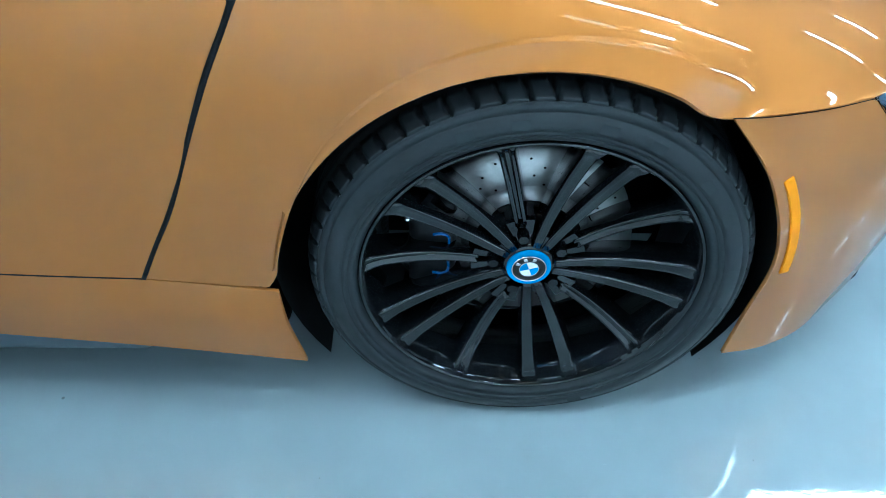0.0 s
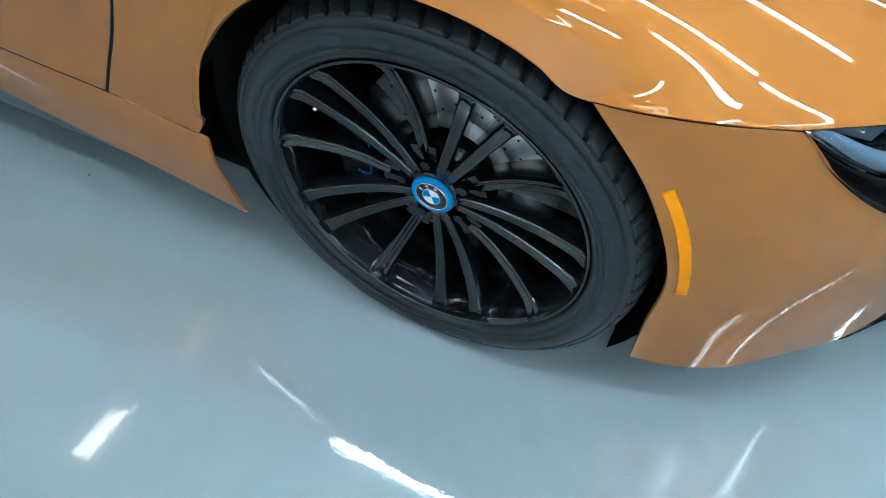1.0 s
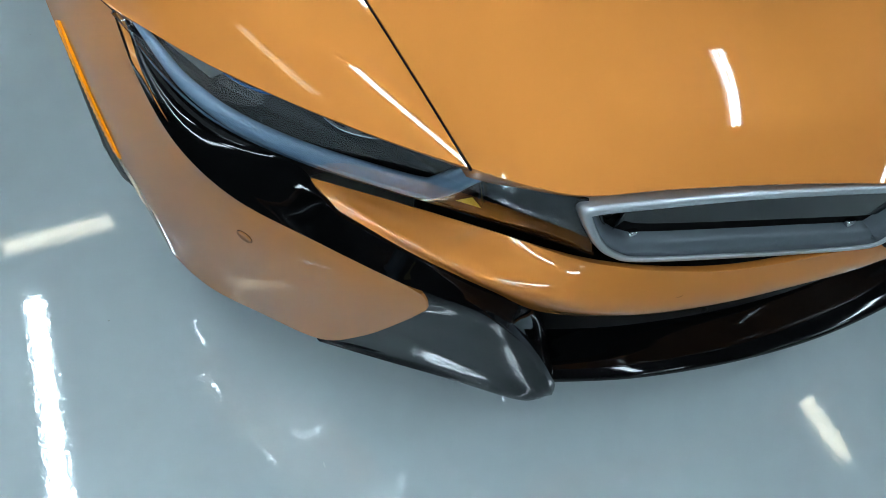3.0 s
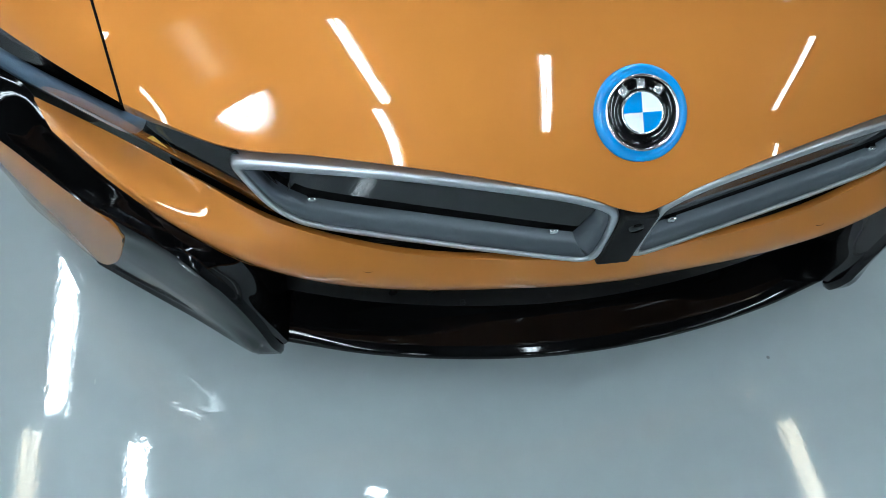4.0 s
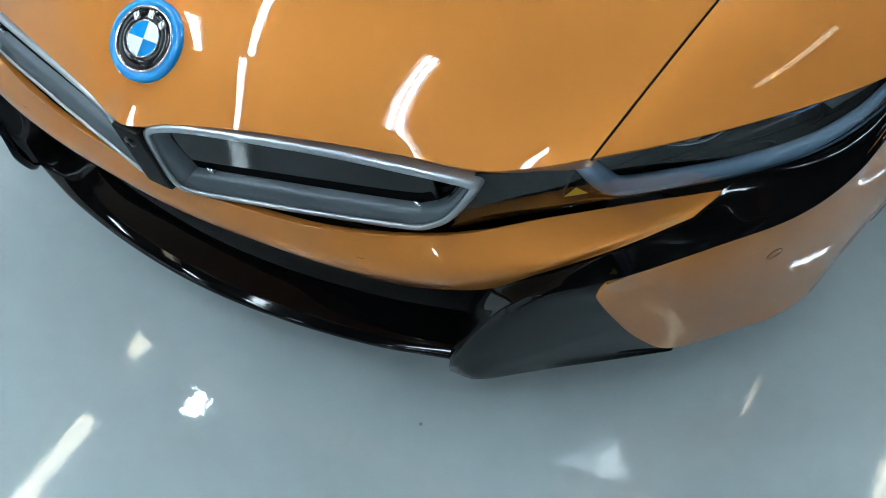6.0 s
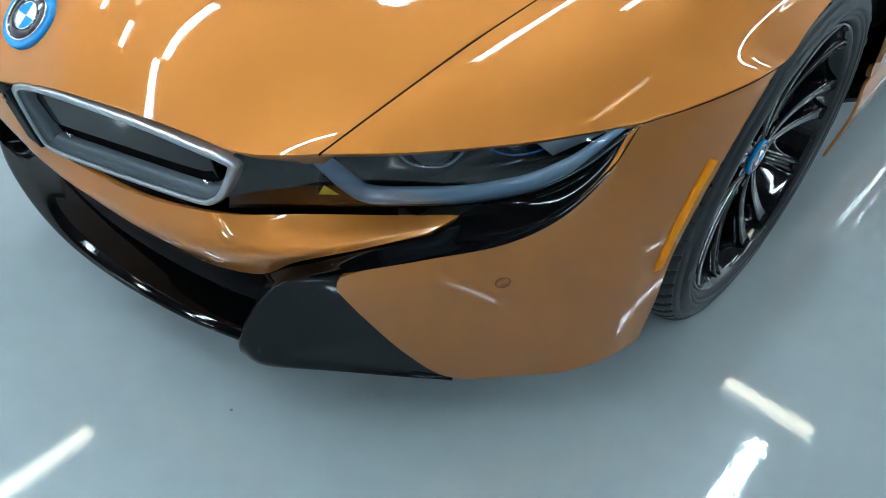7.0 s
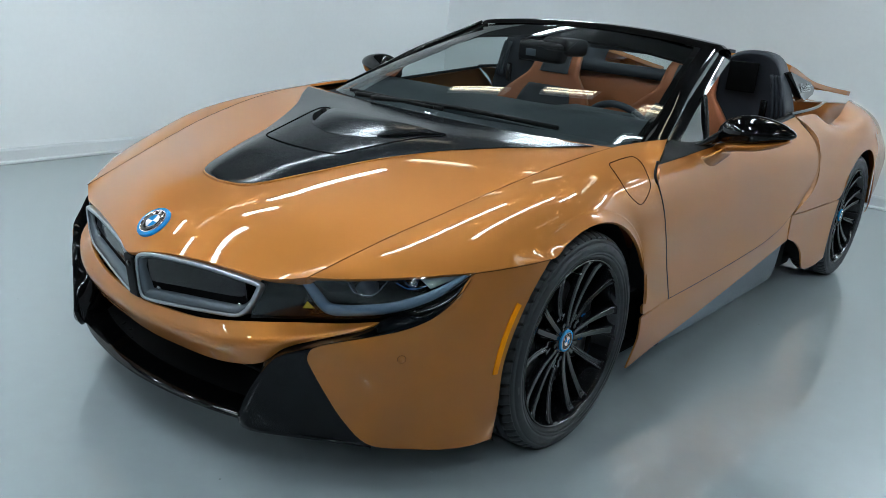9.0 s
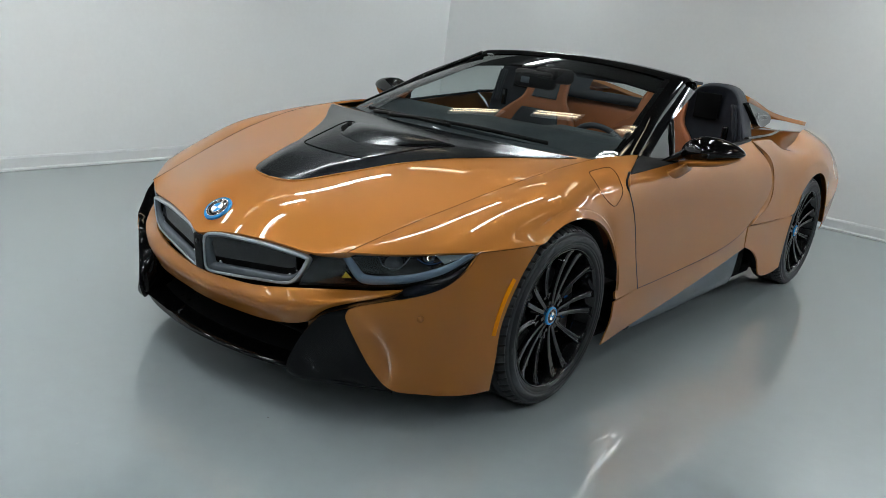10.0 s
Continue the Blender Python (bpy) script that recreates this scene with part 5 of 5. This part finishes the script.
def seat(x):
    """Bucket seat: cushion, one-piece back with winged sides and a dark centre panel."""
    s = part("seat", block((0.46, 0.52, 0.16), (x, 1.38, 0.40), 0.05, 4), LEATHER, car, "tan leather bucket seat with a fixed headrest")
    put("backrest", mesh_of("backrest", *seat_shell(x, 1.0, 0.0, 0.42, 1.121, 0.075), LEATHER), s)
    put("insert", mesh_of("insert", *seat_shell(x, 0.60, 0.006, 0.45, 0.90, 0.02), CLOTH), s, "dark centre panel")
    put("headrest_insert", mesh_of("headrest_insert", *seat_shell(x, 0.62, 0.006, 0.965, 1.085, 0.02), CLOTH), s, "dark headrest panel")
    put("shell", mesh_of("shell", *seat_shell(x, 0.9, -0.06, 0.42, 1.09, 0.10), CLOTH), s)
    for dx in (-0.20, 0.20):
        part("side_cushion", block((0.09, 0.48, 0.11), (x + dx, 1.38, 0.47), 0.04, 4), LEATHER, s)
    return s


for x in (0.37, -0.37):
    seat(x)
rear_rows = [[(x * 0.80, 1.86, 0.45) for x in (-1, -0.5, 0, 0.5, 1)], [(x * 0.78, 1.93, 0.80) for x in (-1, -0.5, 0, 0.5, 1)], [(x * 0.72, 1.97, 0.97 - 0.02 * abs(x)) for x in (-1, -0.5, 0, 0.5, 1)], [(x * 0.66, 2.05, 1.00) for x in (-1, -0.5, 0, 0.5, 1)], [(x * 0.7, 2.3, 0.95) for x in (-1, -0.5, 0, 0.5, 1)]]
v, f = sheet(loft(rear_rows, 30, 24), (0, -1, 0.5), skirt=0, gap=0)
put("rear_bulkhead", mesh_of("rear_bulkhead", v, f, LEATHER), car, "tan leather rear bulkhead")
# dark surround of the small rear window between the hoops
def rear_loop(w, z0, z1, y):
    return [(x, y + 0.25 * (z - 1.08), z) for x, z in spline([(-w, z0 + 0.012), (-w * 0.96, z1 - 0.02), (-w * 0.86, z1), (0, z1 + 0.004), (w * 0.86, z1), (w * 0.96, z1 - 0.02), (w, z0 + 0.012), (w * 0.9, z0), (0, z0), (-w * 0.9, z0)], 60, True)]


v, f = bridge([rear_loop(0.23, 1.040, 1.122, 1.99), rear_loop(0.235, 1.035, 1.127, 1.965), rear_loop(0.47, 0.985, 1.172, 1.965), rear_loop(0.475, 0.98, 1.176, 1.99)])
put("rear_window_frame", mesh_of("rear_window_frame", v, f, CLOTH), car, "dark padded surround of the rear window")
HOOP = [(0.45, 0.60), (0.45, 0.80), (0.452, 0.97), (0.470, 1.08), (0.501, 1.138), (0.545, 1.172), (0.60, 1.186), (0.66, 1.187), (0.714, 1.170), (0.750, 1.125), (0.785, 1.03), (0.820, 0.92), (0.83, 0.80), (0.83, 0.60)]
for side in (1, -1):
    o = spline(HOOP, 60)
    c = np.array([0.64, 0.85])
    loops = [[(side * (c[0] + (x - c[0]) * k), y, c[1] + (z - c[1]) * k) for x, z in o] for y, k in ((1.815, 0.90), (1.795, 0.94), (1.792, 0.965), (1.80, 0.99), (1.82, 1.0), (1.90, 0.995), (1.93, 0.97))]
    v, f = bridge(loops, caps=(True, True))
    h = put("rollover_hoop", mesh_of("rollover_hoop", v, f if side < 0 else [tuple(reversed(q)) for q in f], CLOTH), car, "black padded rollover hoop behind the seat")
    part("speaker_grille", block((0.135, 0.012, 0.135), (side * 0.592, 1.795, 1.065), 0.005, 3), DARK, h)
    part("handle", block((0.03, 0.02, 0.10), (side * 0.715, 1.79, 0.925), 0.009, 3), GLOSS, h, m=None)
    for dx in (0.0, 0.018, 0.036):
        v, f = tube([(side * (0.722 + dx), 1.793, 1.09), (side * (0.742 + dx), 1.793, 1.02), (side * (0.765 + dx), 1.793, 0.90)], 0.008, n=10, k=8)
        put("rib", mesh_of("rib", v, f, CLOTH), h)
for side in (1, -1):
    part("sun_visor", block((0.44, 0.15, 0.018), (side * 0.29, 1.36, 1.160), 0.008, 3, lambda p: Vector((p.x, p.y, p.z + 0.25 * p.y))), CLOTH, car, "dark folded sun visor")
part("rear_view_mirror", block((0.235, 0.06, 0.096), (-0.015, 1.04, 1.104), 0.029, 6, lambda p: Vector((p.x, p.y, p.z * (1 - 9 * p.x * p.x)))), MATT, car, "black rear-view mirror on the windscreen")
part("mirror_stalk", block((0.13, 0.20, 0.075), (0.045, 1.12, 1.13), 0.03, 4), MATT, car)
part("sensor_window", block((0.05, 0.008, 0.030), (-0.055, 1.010, 1.096), 0.003, 2), GREY, car, "grey sensor window")


# ---- wheels ----
AXLE_Z = 0.3375


def tyre_mesh():
    prof = [(0.262, -0.080), (0.275, -0.098), (0.298, -0.106), (0.318, -0.101), (0.331, -0.090), (0.3385, -0.074)]
    tread = []
    for c in (-0.05, -0.017, 0.017, 0.05):
        tread += [(0.3415, c - 0.008), (0.335, c - 0.004), (0.335, c + 0.004), (0.3415, c + 0.008)]
    prof = prof + tread + [(0.3395, 0.070), (0.3355, 0.081), (0.330, 0.0895), (0.3262, 0.0930), (0.3255, 0.0908), (0.3238, 0.0938), (0.315, 0.1000), (0.3142, 0.0972), (0.3125, 0.1010), (0.296, 0.1058), (0.288, 0.1058), (0.2872, 0.1030), (0.2855, 0.1052), (0.279, 0.1040), (0.2783, 0.1005), (0.277, 0.1025), (0.270, 0.0985), (0.266, 0.094), (0.262, 0.088), (0.256, 0.080)]
    n = 720
    v, f = lathe(prof, n, "x")
    v = np.array(v).reshape(len(prof), n, 3)
    ridge = [i for i, (r, h) in enumerate(prof) if r > 0.3275 and abs(h) > 0.055]
    for i in ridge:
        for j in range(n):
            if (j + i % 5) % 12 in ((2, 3) if prof[i][1] > 0 else (8, 9)):
                v[i, j, 1:] *= 1 - 0.009 / prof[i][0]
                v[i, j, 0] *= 0.975
    # the contact patch is pressed flat by the car's weight
    v[:, :, 2] = np.maximum(v[:, :, 2], -AXLE_Z)
    return mesh_of("tyre", v.reshape(-1, 3), f, RUBBER)


def spoke_mesh(r0, r1, a0, a1, w0, w1, x0, x1, deep=0.045, groove=False, bend=0.0):
    """A forged spoke along a slightly bent line: a flat face, sloping flanks and a flared foot at the rim."""
    loops = []
    for u in np.linspace(0, 1, 14):
        r, a = r0 + (r1 - r0) * u, radians(a0 + (a1 - a0) * u ** 0.75 + bend * math.sin(math.pi * u))
        w = (w0 + (w1 - w0) * u + 0.008 * max(0.0, u - 0.88) / 0.12) / 2
        x = x0 + (x1 - x0) * u ** 1.6 - 0.006 * math.sin(math.pi * u) + 0.006 * max(0.0, u - 0.9) / 0.1
        d = np.array([0, math.cos(a), math.sin(a)])
        s = np.array([0, -math.sin(a), math.cos(a)])
        c = d * r
        k = deep * (0.75 + 0.35 * u)
        low = 0.0065 if groove else 0.0
        half = [(1.30, -k), (1.14, -0.0125), (1.06, -0.0065), (0.97, -0.0028), (0.84, -0.0008), (0.46, 0.0), (0.30, -0.0006 - low), (0.10, -0.0006 - low)]
        loops.append([c - s * w * q + (x + e, 0, 0) for q, e in half] + [c + s * w * q + (x + e, 0, 0) for q, e in half[::-1]])
    v, f = bridge(loops, caps=(True, True))
    return mesh_of("spoke", v, f, RIM)


TYRE = tyre_mesh()
v, f = lathe([(0.263, 0.086), (0.264, 0.093), (0.261, 0.0965), (0.2585, 0.0960), (0.2572, 0.0915), (0.2545, 0.0885), (0.2530, 0.0850), (0.2505, 0.072), (0.244, 0.060), (0.236, 0.0), (0.222, -0.03), (0.240, -0.085), (0.263, -0.092)], 128)
BARREL = mesh_of("wheel", v, f, RIM)
PAIR_A = spoke_mesh(0.040, 0.2545, 10.5, 7.9, 0.015, 0.023, 0.060, 0.085)
PAIR_B = spoke_mesh(0.040, 0.2545, -10.5, -7.9, 0.015, 0.023, 0.060, 0.085)
SINGLE = spoke_mesh(0.080, 0.2545, 36, 36, 0.019, 0.024, 0.054, 0.084, groove=True)
# the bridge that closes each pair near the hub, and the lugs round each bolt
WEB = mesh_of("spoke_web", *bridge([[(x, r * math.cos(radians(a)), r * math.sin(radians(a))) for r, x in ((0.036, 0.03), (0.036, 0.058), (0.062, 0.055), (0.066, 0.03))] for a in np.linspace(-11, 11, 7)], caps=(True, True)), RIM, False)
lug = []
for side in (-1, 1):
    lug.append(bridge([[(x, r * math.cos(radians(36 + side * a)), r * math.sin(radians(36 + side * a))) for r, x in ((0.060, 0.02), (0.060, 0.050), (0.090, 0.052), (0.094, 0.02))] for a in (5, 9, 14)], caps=(True, True)))
LUG = mesh_of("bolt_lug", *merged(*lug), RIM, False)
v, f = lathe([(0.0, 0.056), (0.036, 0.058), (0.040, 0.054), (0.046, 0.040), (0.078, 0.030), (0.085, 0.012), (0.085, -0.03)], 60)
HUB = mesh_of("hub", v, f, RIM)
v, f = lathe([(0.0, 0.060), (0.0085, 0.060), (0.0095, 0.050), (0.0095, 0.04)], 6)
BOLT = mesh_of("wheel_bolt", v, f, SATIN, False)
v, f = lathe([(0.085, 0.012), (0.090, 0.014), (0.172, 0.014), (0.172, -0.012), (0.090, -0.012), (0.085, -0.012)], 96)
v2, f2 = lathe([(0.0, 0.028), (0.080, 0.028), (0.088, 0.022), (0.088, 0.010)], 48)
v, f = merged((v, f), (v2, f2))
DISC = mesh_of("brake_disc", v, f, STEEL)
v, f = lathe([(0.080, 0.0285), (0.083, 0.0288), (0.094, 0.022), (0.102, 0.0165), (0.103, 0.0146)], 64)
HAT = mesh_of("disc_hat", v, f, STEEL)
v, f = lathe([(0.0, 0.0152), (0.0023, 0.0152)], 8)
HOLE = mesh_of("hole", v, f, DARK, False)
v, f = lathe([(0.0, 0.0), (0.006, 0.0), (0.005, 0.02), (0.003, 0.024), (0.0, 0.025)], 12)
VALVE = mesh_of("valve", v, f, CHROME)
MARK = mesh_of("lettering_bar", [(0.1062, -0.012, 0.292), (0.1062, 0.012, 0.292), (0.1054, 0.012, 0.306), (0.1054, -0.012, 0.306)], [(0, 1, 2, 3)], RUBBER_MARK, False)


def wheel(at, turn, spin, label):
    """Alloy wheel with its tyre and brake; spin: where the first pair of spokes points."""
    base = pose(*at, 0, 0, turn)
    w = put("wheel", BARREL, car, label, base)
    put("tyre", TYRE, w, "black low-profile tyre")
    for k in range(5):
        m = pose(0, 0, 0, spin + 72 * k, 0, 0)
        for me in (PAIR_A, PAIR_B, SINGLE):
            put("spoke", me, w, m=m)
        put("spoke_web", WEB, w, m=m)
        put("bolt_lug", LUG, w, m=m)
        put("wheel_bolt", BOLT, w, m=m @ pose(0, 0.056 * math.cos(radians(36)), 0.056 * math.sin(radians(36))))
    put("hub", HUB, w)
    badge(w, 0.0345, Matrix.Translation((0.062, 0, 0)) @ Euler((0, radians(90), 0)).to_matrix().to_4x4() @ pose(0, 0, 0, 0, 0, 90 + 20))
    disc = put("brake_disc", DISC, w, "drilled steel brake disc", pose(-0.026, 0, 0))
    put("disc_hat", HAT, disc, "bright hat of the disc")
    put("valve", VALVE, w, "silver tyre valve", pose(0.05, 0.215 * math.cos(radians(spin + 84)), 0.215 * math.sin(radians(spin + 84))))
    rear = 1 if turn == 0 else -1
    cal = part("caliper", block((0.055, 0.075, 0.21), (0.006, rear * 0.150, 0.0), 0.018, 3), CALIPER, w, "black brake caliper with blue accents")
    for s in (1, -1):
        v, f = tube([(0.034, rear * 0.125, s * 0.016), (0.0345, rear * 0.125, s * 0.036), (0.0345, rear * 0.135, s * 0.043), (0.034, rear * 0.150, s * 0.041)], 0.0024, n=16, k=8)
        put("caliper_accent", mesh_of("caliper_accent", v, f, BLUE), cal, "thin blue accent line")
    for ring_r, shift in ((0.108, 0), (0.124, 9), (0.140, 3), (0.156, 12)):
        for k in range(18):
            a = radians(20 * k + shift)
            put("hole", HOLE, disc, m=pose(0, ring_r * math.cos(a), ring_r * math.sin(a)))
    for a in (-62, -48, -28, -14, 8, 22, 100, 200, 260):
        put("lettering_bar", MARK, w, m=pose(0, 0, 0, a, 0, 0))
    return disc


wheel((0.817, 0, AXLE_Z), 0, 3, "gloss black multi-spoke alloy wheel")
wheel((-0.817, 0, AXLE_Z), 180, 67, "gloss black multi-spoke alloy wheel")
wheel((0.852, RY, AXLE_Z), 0, 20, "gloss black multi-spoke alloy wheel")
wheel((-0.852, RY, AXLE_Z), 180, 50, "gloss black multi-spoke alloy wheel")
